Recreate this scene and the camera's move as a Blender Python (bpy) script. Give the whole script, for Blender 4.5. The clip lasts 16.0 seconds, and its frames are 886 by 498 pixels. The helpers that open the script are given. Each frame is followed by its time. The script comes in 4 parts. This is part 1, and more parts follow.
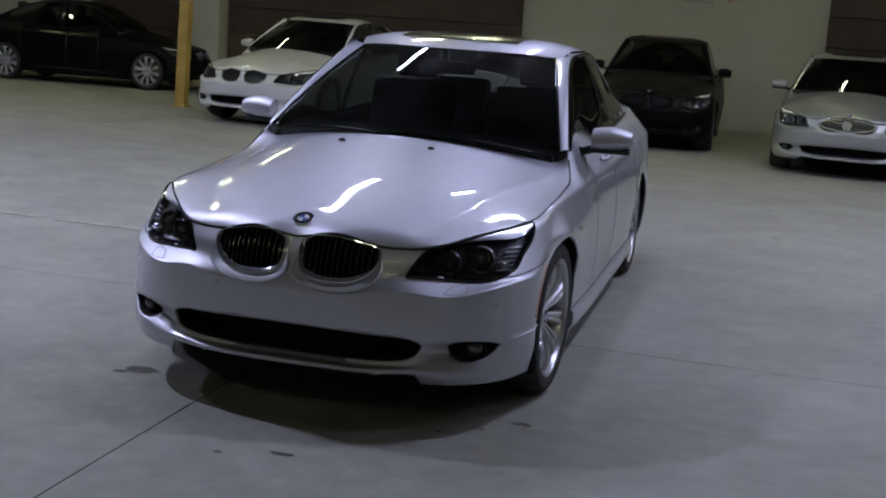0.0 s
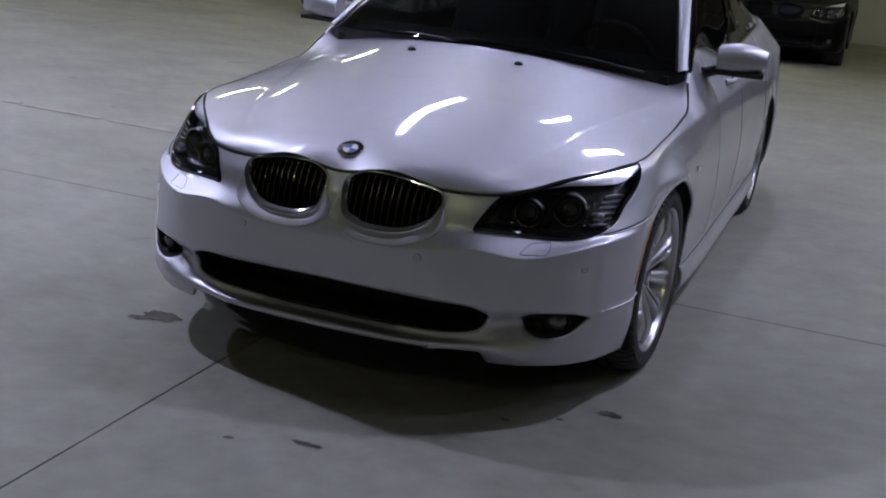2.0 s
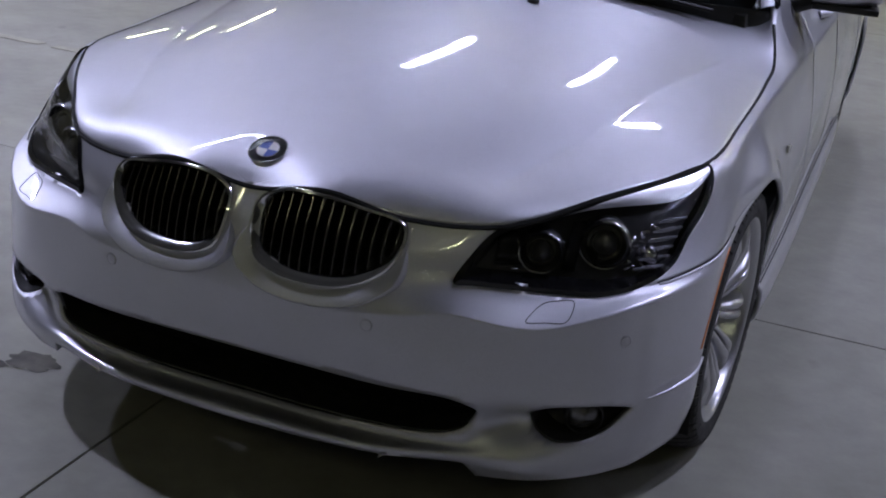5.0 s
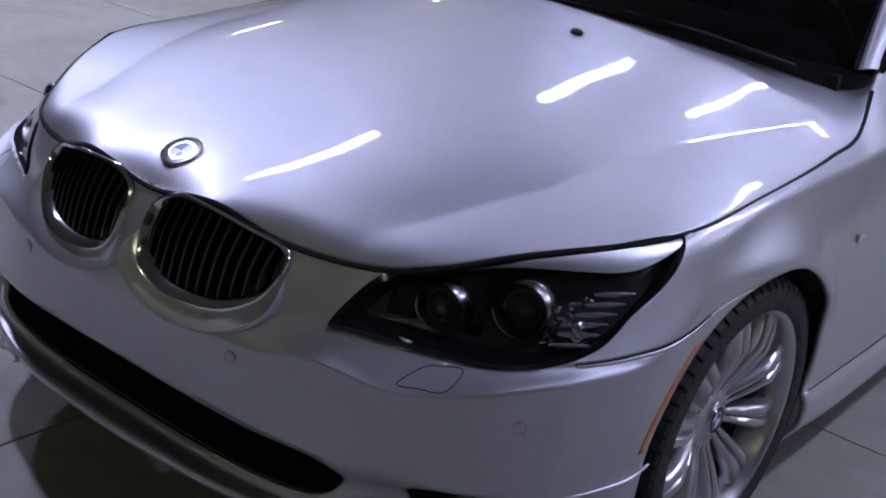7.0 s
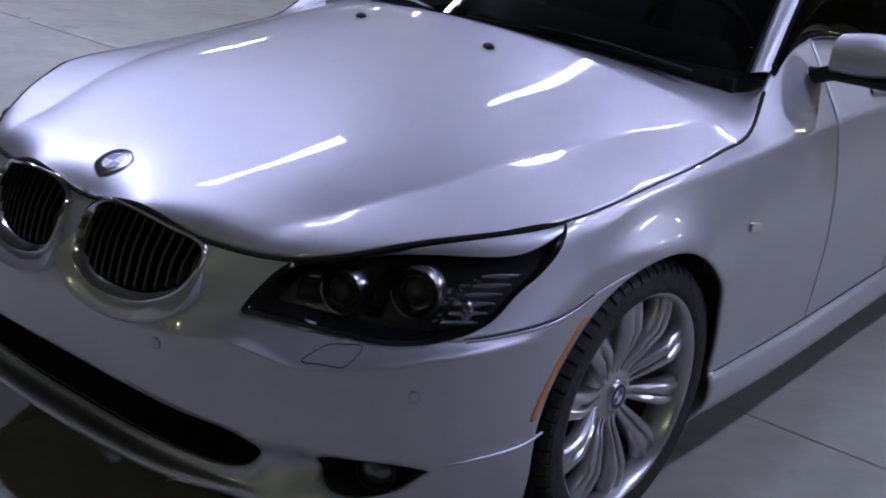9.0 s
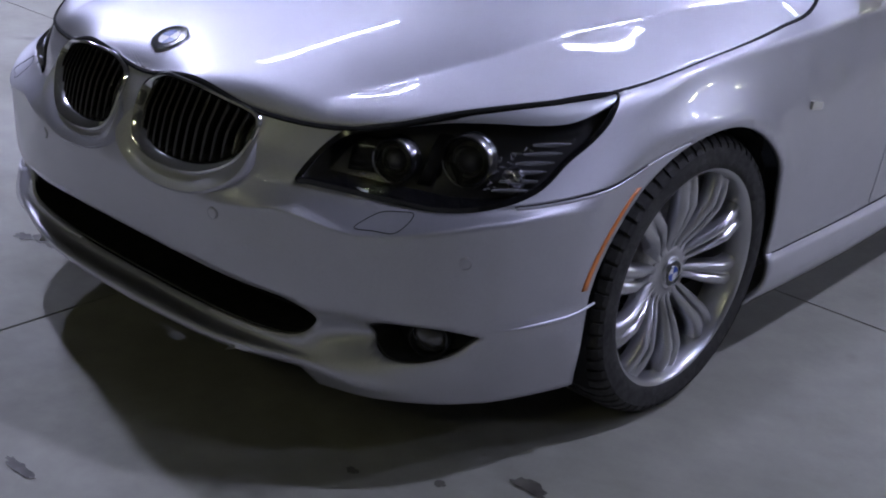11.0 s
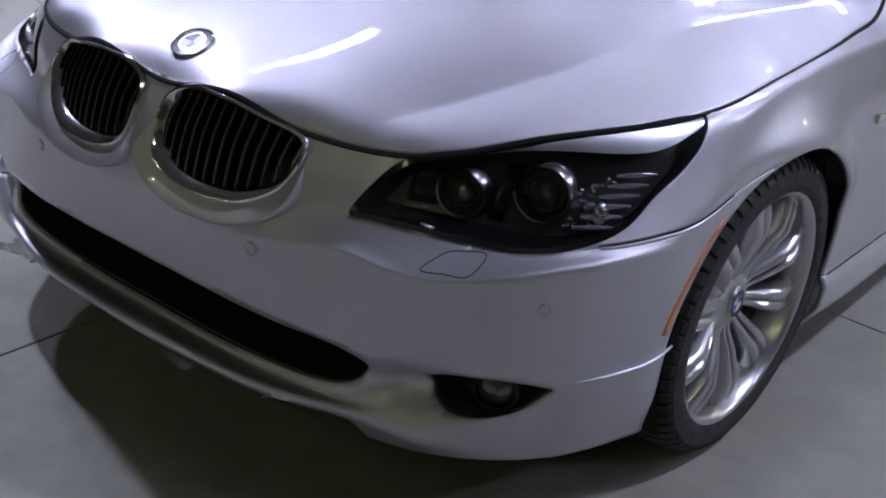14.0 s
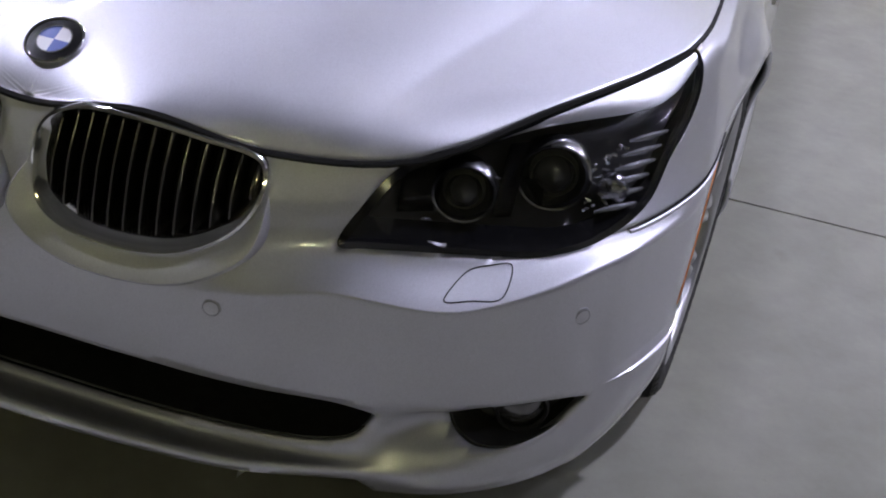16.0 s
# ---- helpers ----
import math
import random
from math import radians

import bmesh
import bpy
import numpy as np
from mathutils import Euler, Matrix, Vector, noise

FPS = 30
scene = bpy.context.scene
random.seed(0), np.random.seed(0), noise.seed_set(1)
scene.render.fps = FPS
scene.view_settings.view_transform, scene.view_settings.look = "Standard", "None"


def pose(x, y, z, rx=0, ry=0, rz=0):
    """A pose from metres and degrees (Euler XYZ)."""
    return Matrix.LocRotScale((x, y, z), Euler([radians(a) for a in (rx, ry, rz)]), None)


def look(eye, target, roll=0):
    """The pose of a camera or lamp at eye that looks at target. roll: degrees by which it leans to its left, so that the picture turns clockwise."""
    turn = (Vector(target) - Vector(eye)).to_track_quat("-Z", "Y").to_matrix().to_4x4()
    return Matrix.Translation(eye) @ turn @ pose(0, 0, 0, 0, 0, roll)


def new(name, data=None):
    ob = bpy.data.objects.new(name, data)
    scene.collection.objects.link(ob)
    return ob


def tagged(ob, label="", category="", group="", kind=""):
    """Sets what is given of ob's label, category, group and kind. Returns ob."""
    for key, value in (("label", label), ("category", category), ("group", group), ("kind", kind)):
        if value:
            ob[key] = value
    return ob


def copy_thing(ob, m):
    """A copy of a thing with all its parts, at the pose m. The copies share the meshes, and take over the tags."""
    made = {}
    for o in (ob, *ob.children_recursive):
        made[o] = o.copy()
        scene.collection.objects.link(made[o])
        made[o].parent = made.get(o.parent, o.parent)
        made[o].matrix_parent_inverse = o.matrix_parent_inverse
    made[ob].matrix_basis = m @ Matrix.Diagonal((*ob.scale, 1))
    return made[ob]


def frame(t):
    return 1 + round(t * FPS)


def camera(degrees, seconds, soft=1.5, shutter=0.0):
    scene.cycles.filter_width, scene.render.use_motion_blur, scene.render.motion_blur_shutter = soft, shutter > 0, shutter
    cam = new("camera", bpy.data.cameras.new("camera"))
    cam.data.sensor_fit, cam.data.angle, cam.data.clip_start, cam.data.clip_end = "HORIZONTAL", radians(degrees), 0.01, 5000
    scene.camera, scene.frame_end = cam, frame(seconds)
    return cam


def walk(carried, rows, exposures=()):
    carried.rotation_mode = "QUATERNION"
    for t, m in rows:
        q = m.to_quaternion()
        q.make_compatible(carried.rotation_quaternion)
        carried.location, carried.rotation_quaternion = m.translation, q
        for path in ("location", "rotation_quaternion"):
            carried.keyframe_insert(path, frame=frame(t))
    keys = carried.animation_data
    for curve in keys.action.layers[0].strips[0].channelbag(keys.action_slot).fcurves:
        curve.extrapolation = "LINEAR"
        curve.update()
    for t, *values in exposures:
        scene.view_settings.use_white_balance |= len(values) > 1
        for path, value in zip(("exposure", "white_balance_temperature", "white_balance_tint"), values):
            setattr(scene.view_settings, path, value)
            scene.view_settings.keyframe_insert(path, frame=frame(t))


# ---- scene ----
cam = camera(41.0, 16.0, soft=2.0)
PATH = [
    (0, (1.656, -4.043, 1.507), (1.153, -2.142, 1.142), 4.1),
    (0.5, (1.649, -3.832, 1.539), (1.141, -1.927, 1.205), 5.1),
    (1, (1.651, -3.613, 1.545), (1.130, -1.711, 1.208), 6.3),
    (1.5, (1.599, -3.333, 1.502), (0.947, -1.486, 1.099), 6.3),
    (2, (1.480, -3.135, 1.479), (0.838, -1.320, 0.936), 5.7),
    (2.5, (1.389, -2.952, 1.468), (0.811, -1.145, 0.835), 5.5),
    (3, (1.336, -2.782, 1.457), (0.788, -0.958, 0.847), 4.8),
    (3.5, (1.267, -2.586, 1.496), (0.744, -0.746, 0.914), 4.4),
    (4, (1.176, -2.347, 1.478), (0.640, -0.526, 0.850), 4.3),
    (4.2, (1.113, -2.258, 1.462), (0.560, -0.451, 0.809), 4.3),
    (6.3, (1.403, -1.357, 1.464), (0.489, 0.222, 0.644), 8.5),
    (6.5, (1.473, -1.321, 1.463), (0.509, 0.225, 0.640), 8.9),
    (7, (1.604, -1.271, 1.436), (0.519, 0.251, 0.724), 8.6),
    (7.5, (1.714, -1.286, 1.443), (0.671, 0.251, 0.702), 8.6),
    (8, (1.783, -1.316, 1.464), (0.769, 0.237, 0.715), 8.5),
    (8.5, (1.842, -1.325, 1.458), (0.771, 0.223, 0.782), 7.5),
    (9, (1.908, -1.324, 1.462), (0.790, 0.196, 0.800), 6.6),
    (9.5, (1.945, -1.337, 1.411), (0.832, 0.145, 0.660), 6.2),
    (9.7, (1.973, -1.341, 1.396), (0.854, 0.116, 0.605), 5.9),
    (12, (1.974, -1.301, 1.361), (0.783, 0.104, 0.581), 4.8),
    (12.5, (1.924, -1.271, 1.351), (0.729, 0.135, 0.579), 4.6),
    (13, (1.791, -1.289, 1.388), (0.663, 0.151, 0.580), 5.8),
    (13.5, (1.684, -1.301, 1.383), (0.607, 0.172, 0.564), 6.6),
    (14, (1.583, -1.287, 1.382), (0.546, 0.199, 0.536), 7.4),
    (14.5, (1.446, -1.190, 1.377), (0.426, 0.273, 0.473), 7.6),
    (15, (1.275, -1.097, 1.358), (0.284, 0.340, 0.381), 6.4),
    (15.2, (1.161, -1.128, 1.339), (0.257, 0.355, 0.347), 6.7),
    (15.5, (1.048, -1.131, 1.350), (0.277, 0.402, 0.321), 6.2),
    (15.8, (0.937, -1.141, 1.362), (0.392, 0.491, 0.342), 7.3),
    (16, (0.876, -1.152, 1.404), (0.466, 0.506, 0.362), 7.7),
]
EXPOSURES = [(0.0, 0.38, 6450, 7), (2.5, 0.48, 6700, 7), (4.2, 0.5, 6600, 8), (6.5, 0.64, 6450, 10), (7.5, 0.5, 6150, 11), (9.5, 0.5, 6150, 11), (12.0, 0.9, 6550, 9),
             (14.0, 0.95, 6700, 7), (15.2, 1.12, 6900, 6), (16.0, 1.32, 7200, 6)]
walk(cam, [(t, look(eye, target, roll)) for t, eye, target, roll in PATH], EXPOSURES)

# ---- light ----
world = bpy.data.worlds.new("hall_dark")
scene.world = world
world.use_nodes = True
world.node_tree.nodes["Background"].inputs[0].default_value = (0.55, 0.6, 0.7, 1)
world.node_tree.nodes["Background"].inputs[1].default_value = 0.01

CEILING = 5.0
TUBE_POWER = 320.0
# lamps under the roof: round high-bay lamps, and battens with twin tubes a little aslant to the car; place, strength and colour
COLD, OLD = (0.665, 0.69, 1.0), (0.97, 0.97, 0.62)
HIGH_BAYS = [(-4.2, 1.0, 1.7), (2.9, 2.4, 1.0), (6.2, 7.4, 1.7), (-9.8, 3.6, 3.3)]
# the pair at y -6 is unseen, added as warm fill behind the camera
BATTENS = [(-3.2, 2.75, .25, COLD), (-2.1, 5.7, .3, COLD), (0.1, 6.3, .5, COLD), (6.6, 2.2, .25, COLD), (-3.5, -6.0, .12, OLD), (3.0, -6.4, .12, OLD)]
# the column at x -13.1 is added to brighten the wall's left end
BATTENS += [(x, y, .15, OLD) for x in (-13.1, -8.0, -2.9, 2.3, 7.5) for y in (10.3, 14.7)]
SLANT = -16.0


# ---- materials ----
def mat(name, color, rough=0.5, metal=0.0, **more):
    m = bpy.data.materials.new(name)
    m.use_nodes = True
    b = m.node_tree.nodes["Principled BSDF"]
    b.inputs["Base Color"].default_value = (*color, 1)
    b.inputs["Roughness"].default_value = rough
    b.inputs["Metallic"].default_value = metal
    for key, value in more.items():
        b.inputs[key.replace("_", " ")].default_value = value
    return m


def node(m, kind, **inputs):
    n = m.node_tree.nodes.new(kind)
    for key, value in inputs.items():
        n.inputs[key.replace("_", " ")].default_value = value
    return n


def link(m, a, b):
    m.node_tree.links.new(a, b)


def bsdf(m):
    return m.node_tree.nodes["Principled BSDF"]


def coords(m):
    return node(m, "ShaderNodeTexCoord").outputs["Object"]


def ramp(m, source, stops):
    n = m.node_tree.nodes.new("ShaderNodeValToRGB")
    link(m, source, n.inputs[0])
    els = n.color_ramp.elements
    while len(els) < len(stops):
        els.new(0.5)
    for e, (p, c) in zip(els, stops):
        e.position, e.color = p, (*c, 1) if len(c) == 3 else c
    return n.outputs[0]


def noise_tex(m, scale, detail=4.0, rough=0.55, vector=None):
    n = node(m, "ShaderNodeTexNoise", Scale=scale, Detail=detail, Roughness=rough)
    link(m, vector or coords(m), n.inputs["Vector"])
    return n.outputs["Fac"]


def mix(m, fac, a, b, mode="MIX"):
    n = m.node_tree.nodes.new("ShaderNodeMix")
    n.data_type, n.blend_type = "RGBA", mode
    for socket, v in ((n.inputs[0], fac), (n.inputs[6], a), (n.inputs[7], b)):
        if hasattr(v, "links"):
            link(m, v, socket)
        elif isinstance(v, tuple):
            socket.default_value = (*v, 1)
        else:
            socket.default_value = v
    return n.outputs[2]


def bump(m, height, strength=0.2, distance=0.01):
    n = node(m, "ShaderNodeBump", Strength=strength, Distance=distance)
    link(m, height, n.inputs["Height"])
    link(m, n.outputs[0], bsdf(m).inputs["Normal"])
    return n


def varied(m, c1, c2, scale, rough=None, bump_by=0.0, bump_scale=200):
    link(m, mix(m, ramp(m, noise_tex(m, scale), [(0.3, (0, 0, 0)), (0.7, (1, 1, 1))]), c1, c2), bsdf(m).inputs["Base Color"])
    if rough:
        link(m, ramp(m, noise_tex(m, scale * 2.3), [(0.3, (rough[0],) * 3), (0.7, (rough[1],) * 3)]), bsdf(m).inputs["Roughness"])
    if bump_by:
        bump(m, noise_tex(m, bump_scale), bump_by)
    return m


def paint(name, c, metal=0.75, rough=0.32, coat=1.0, dusty=0.12):
    """Metallic car paint: flakes of slightly different lightness under a clear coat, with faint dust."""
    m = mat(name, c, rough, metal, Coat_Weight=coat, Coat_Roughness=0.035)
    flakes = ramp(m, noise_tex(m, 900, 2), [(0.35, tuple(v * 0.86 for v in c)), (0.65, tuple(min(1, v * 1.1) for v in c))])
    dust = ramp(m, noise_tex(m, 5, 6), [(0.45, (0, 0, 0)), (0.8, (dusty,) * 3)])
    link(m, mix(m, dust, flakes, (0.5, 0.5, 0.48)), bsdf(m).inputs["Base Color"])
    link(m, ramp(m, noise_tex(m, 14, 6), [(0.3, (rough * 0.92,) * 3), (0.75, (rough * 1.15,) * 3)]), bsdf(m).inputs["Roughness"])
    return m


SILVER = paint("silver_metallic_paint", (0.58, 0.58, 0.63), 0.9, 0.48)
bump(SILVER, noise_tex(SILVER, 650, 2), 0.08, 0.0008)
WHITE_PAINT = paint("white_paint", (0.62, 0.62, 0.58), 0.0, 0.35)
BLACK_PAINT = paint("black_paint", (0.003, 0.003, 0.0035), 0.0, 0.35, 0.06, 0.004)
bsdf(BLACK_PAINT).inputs["Specular IOR Level"].default_value = 0.08
GREY_PAINT = paint("pale_silver_paint", (0.42, 0.43, 0.42), 0.6, 0.35)
CHROME = mat("chrome", (0.82, 0.82, 0.84), 0.11, 1.0)
RIM = paint("silver_rim_paint", (0.55, 0.55, 0.57), 0.9, 0.3, 0.6)
RUBBER = varied(mat("tyre_rubber", (0.02, 0.02, 0.02), 0.75), (0.014, 0.014, 0.014), (0.035, 0.034, 0.032), 30, (0.65, 0.9), 0.25, 300)
PLASTIC = varied(mat("black_plastic", (0.012, 0.012, 0.013), 0.5), (0.01, 0.01, 0.011), (0.02, 0.02, 0.02), 20, (0.4, 0.6))
# near-black for openings and hollows, with their shade put into the colour
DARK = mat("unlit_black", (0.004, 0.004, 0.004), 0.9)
TRIM_BLACK = mat("gloss_black_trim", (0.008, 0.008, 0.009), 0.15)
CABIN = varied(mat("cabin_leather", (0.012, 0.012, 0.013), 0.7), (0.009, 0.009, 0.010), (0.018, 0.0175, 0.0175), 12)
AMBER = mat("amber_reflector", (0.72, 0.22, 0.05), 0.35, 0.0, Coat_Weight=0.6)
BLUE = mat("blue_enamel", (0.025, 0.07, 0.36), 0.4, 0.0, Coat_Weight=0.1)
WHITE_ENAMEL = mat("white_enamel", (0.7, 0.7, 0.73), 0.4, 0.0, Coat_Weight=0.1)
DISC = varied(mat("brake_steel", (0.3, 0.3, 0.3), 0.35, 1.0), (0.22, 0.22, 0.22), (0.36, 0.35, 0.34), 60)
BULB_GLASS = mat("lamp_reflector", (0.9, 0.9, 0.93), 0.1, 1.0)


def glass(name, tint, rough=0.0, clear=0.85):
    m = bpy.data.materials.new(name)
    m.use_nodes = True
    t = m.node_tree
    t.nodes.remove(t.nodes["Principled BSDF"])
    out = t.nodes["Material Output"]
    tr = t.nodes.new("ShaderNodeBsdfTransparent")
    gl = t.nodes.new("ShaderNodeBsdfGlossy")
    mx = t.nodes.new("ShaderNodeMixShader")
    fr = t.nodes.new("ShaderNodeFresnel")
    fr.inputs[0].default_value = 1.5
    tr.inputs[0].default_value = (*tint, 1)
    gl.inputs["Roughness"].default_value = rough
    t.links.new(fr.outputs[0], mx.inputs[0])
    t.links.new(tr.outputs[0], mx.inputs[1])
    t.links.new(gl.outputs[0], mx.inputs[2])
    t.links.new(mx.outputs[0], out.inputs[0])
    return m


WINDOW_GLASS = glass("tinted_window_glass", (0.30, 0.33, 0.325))
LENS_GLASS = glass("clear_lens", (0.86, 0.87, 0.9))


def glow(name, color, strength):
    m = bpy.data.materials.new(name)
    m.use_nodes = True
    b = bsdf(m)
    b.inputs["Base Color"].default_value = (*color, 1)
    b.inputs["Emission Color"].default_value = (*color, 1)
    b.inputs["Emission Strength"].default_value = strength
    return m


def concrete():
    m = mat("worn_concrete", (0.3, 0.29, 0.27), 0.75)
    p = coords(m)
    big = ramp(m, noise_tex(m, 0.55, 5, 0.6, p), [(0.32, (0.27, 0.265, 0.228)), (0.5, (0.300, 0.294, 0.254)), (0.68, (0.33, 0.325, 0.282))])
    fine = ramp(m, noise_tex(m, 9, 8, 0.7, p), [(0.3, (0.88, 0.88, 0.88)), (0.7, (1.08, 1.08, 1.08))])
    base = mix(m, 1.0, big, fine, "MULTIPLY")
    cloud = ramp(m, noise_tex(m, 2.2, 7, 0.68, p), [(0.35, (0.94, 0.94, 0.93)), (0.62, (1.04, 1.04, 1.04))])
    base = mix(m, 1.0, base, cloud, "MULTIPLY")
    spots = ramp(m, noise_tex(m, 3.1, 3, 0.5, p), [(0.68, (0, 0, 0)), (0.76, (0.55, 0.55, 0.55))])
    base = mix(m, spots, base, (0.1, 0.095, 0.085))
    grit = ramp(m, noise_tex(m, 70, 2, 0.5, p), [(0.72, (0, 0, 0)), (0.8, (0.35, 0.35, 0.35))])
    link(m, mix(m, grit, base, (0.12, 0.115, 0.1)), bsdf(m).inputs["Base Color"])
    link(m, ramp(m, noise_tex(m, 1.4, 5, 0.6, p), [(0.3, (0.5,) * 3), (0.7, (0.8,) * 3)]), bsdf(m).inputs["Roughness"])
    bump(m, noise_tex(m, 40, 6, 0.7, p), 0.15, 0.004)
    return m


CONCRETE = concrete()
JOINT = varied(mat("dirty_joint", (0.04, 0.038, 0.034), 0.95), (0.02, 0.019, 0.017), (0.07, 0.066, 0.06), 8)
WALL_WHITE = varied(mat("white_block_wall", (0.44, 0.43, 0.36), 0.8), (0.38, 0.37, 0.31), (0.47, 0.46, 0.39), 0.7, (0.7, 0.9), 0.1, 30)
WALL_BROWN = varied(mat("brown_door", (0.04, 0.026, 0.018), 0.7), (0.032, 0.021, 0.014), (0.05, 0.033, 0.022), 1.2, (0.5, 0.8))
CEILING_MAT = varied(mat("grey_deck", (0.12, 0.12, 0.115), 0.9), (0.09, 0.09, 0.085), (0.14, 0.14, 0.135), 0.8)
YELLOW = varied(mat("worn_yellow_paint", (0.45, 0.3, 0.06), 0.6), (0.36, 0.23, 0.045), (0.5, 0.35, 0.09), 4, (0.45, 0.75), 0.15, 60)
LINE_PAINT = varied(mat("worn_line_paint", (0.4, 0.38, 0.28), 0.8), (0.27, 0.26, 0.22), (0.44, 0.42, 0.33), 6)
STEEL = varied(mat("white_steel", (0.6, 0.6, 0.58), 0.5), (0.5, 0.5, 0.48), (0.65, 0.65, 0.62), 3)
STAIN = varied(mat("oil_stain", (0.06, 0.055, 0.045), 0.6), (0.035, 0.032, 0.026), (0.13, 0.12, 0.1), 14)


# ---- mesh helpers ----
def from_grid(pts, keep=None, name="mesh", flip=False):
    """A mesh from a grid of points (n, m, 3); keep: which of its (n-1, m-1) faces stay."""
    n, m = pts.shape[:2]
    ids = np.arange(n * m).reshape(n, m)
    q = np.stack([ids[:-1, :-1], ids[1:, :-1], ids[1:, 1:], ids[:-1, 1:]], -1)
    q = q[keep] if keep is not None else q.reshape(-1, 4)
    if flip:
        q = q[:, ::-1]
    used = np.unique(q)
    back = np.full(n * m, -1)
    back[used] = np.arange(len(used))
    me = bpy.data.meshes.new(name)
    me.from_pydata(pts.reshape(-1, 3)[used].tolist(), [], back[q].tolist())
    me.polygons.foreach_set("use_smooth", [True] * len(me.polygons))
    return me


def part_mesh(name, me, material, parent=None, label=""):
    if material:
        me.materials.append(material)
    ob = new(name, me)
    ob.parent = parent
    return tagged(ob, label)


def part(name, bm, material, parent=None, label="", smooth=True):
    me = bpy.data.meshes.new(name)
    bmesh.ops.recalc_face_normals(bm, faces=bm.faces)
    bm.to_mesh(me)
    bm.free()
    if smooth:
        me.polygons.foreach_set("use_smooth", [True] * len(me.polygons))
        me.set_sharp_from_angle(angle=radians(40))
    return part_mesh(name, me, material, parent, label)


def box(bm, size, at=(0, 0, 0), turn=None, bevel=0.0):
    m = Matrix.Translation(at) @ (turn or Matrix()) @ Matrix.Diagonal((*size, 1))
    made = bmesh.ops.create_cube(bm, size=1, matrix=m)
    if bevel:
        edges = list({e for v in made["verts"] for e in v.link_edges})
        bmesh.ops.bevel(bm, geom=edges, offset=bevel, segments=2, profile=0.7, affect="EDGES")
    return bm


def lathe(bm, profile, segments=48, axis=None):
    """Turn a profile of (radius, along) round the z axis, moved by the matrix axis."""
    m = axis or Matrix()
    rings = []
    for r, h in profile:
        rings.append([bm.verts.new(m @ Vector((r * math.cos(2 * math.pi * k / segments), r * math.sin(2 * math.pi * k / segments), h))) for k in range(segments)])
    for a, b in zip(rings, rings[1:]):
        for k in range(segments):
            bm.faces.new((a[k], a[(k + 1) % segments], b[(k + 1) % segments], b[k]))
    return rings


def tube(bm, pts, radius, sides=8, closed=False, radii=None):
    """A round bar along points."""
    pts = [Vector(p) for p in pts]
    n, rings, up = len(pts), [], Vector((0.13, 0.27, 0.95)).normalized()
    for i, p in enumerate(pts):
        a = pts[i - 1] if closed or i else p
        b = pts[(i + 1) % n] if closed or i < n - 1 else p
        d = (b - a).normalized()
        s = d.cross(up)
        if s.length < 0.05:
            s = d.cross(Vector((1, 0, 0)))
        s.normalize()
        w = s.cross(d)
        r = radii[i] if radii else radius
        rings.append([bm.verts.new(p + r * (math.cos(2 * math.pi * k / sides) * s + math.sin(2 * math.pi * k / sides) * w)) for k in range(sides)])
    for i in range(n if closed else n - 1):
        a, b = rings[i], rings[(i + 1) % n]
        for k in range(sides):
            bm.faces.new((a[k], a[(k + 1) % sides], b[(k + 1) % sides], b[k]))
    if not closed:
        bm.faces.new(rings[0][::-1])
        bm.faces.new(rings[-1])
    return bm


def hermite(knots, vals, q):
    """A smooth curve through vals (n, ...) at uneven knots, at q."""
    knots, q = np.asarray(knots, float), np.asarray(q, float)
    d = np.diff(vals, axis=0) / np.diff(knots).reshape(-1, *[1] * (vals.ndim - 1))
    h = np.diff(knots)
    t = np.empty_like(vals)
    t[0], t[-1] = d[0], d[-1]
    w = (h[1:] / (h[1:] + h[:-1])).reshape(-1, *[1] * (vals.ndim - 1))
    t[1:-1] = w * d[:-1] + (1 - w) * d[1:]
    i = np.clip(np.searchsorted(knots, q, side="right") - 1, 0, len(knots) - 2)
    shape = (-1, *[1] * (vals.ndim - 1))
    hh = h[i].reshape(shape)
    s = ((q - knots[i]) / h[i]).reshape(shape)
    return ((1 + 2 * s) * (1 - s) ** 2) * vals[i] + s * (1 - s) ** 2 * hh * t[i] + s * s * (3 - 2 * s) * vals[i + 1] + s * s * (s - 1) * hh * t[i + 1]


def smooth_loop(pts, n=10, closed=True):
    """A rounded outline through corner points."""
    p = np.array(pts, float)
    if closed:
        p = np.vstack([p[-2:], p, p[:3]])
        k = np.r_[0, np.cumsum(np.sqrt(np.linalg.norm(np.diff(p, axis=0), axis=1)))]
        q = np.concatenate([np.linspace(k[i], k[i + 1], n, endpoint=False) for i in range(2, len(p) - 3)])
    else:
        k = np.r_[0, np.cumsum(np.sqrt(np.linalg.norm(np.diff(p, axis=0), axis=1)))]
        q = np.linspace(0, k[-1], n * (len(p) - 1) + 1)
    return hermite(k, p, q)


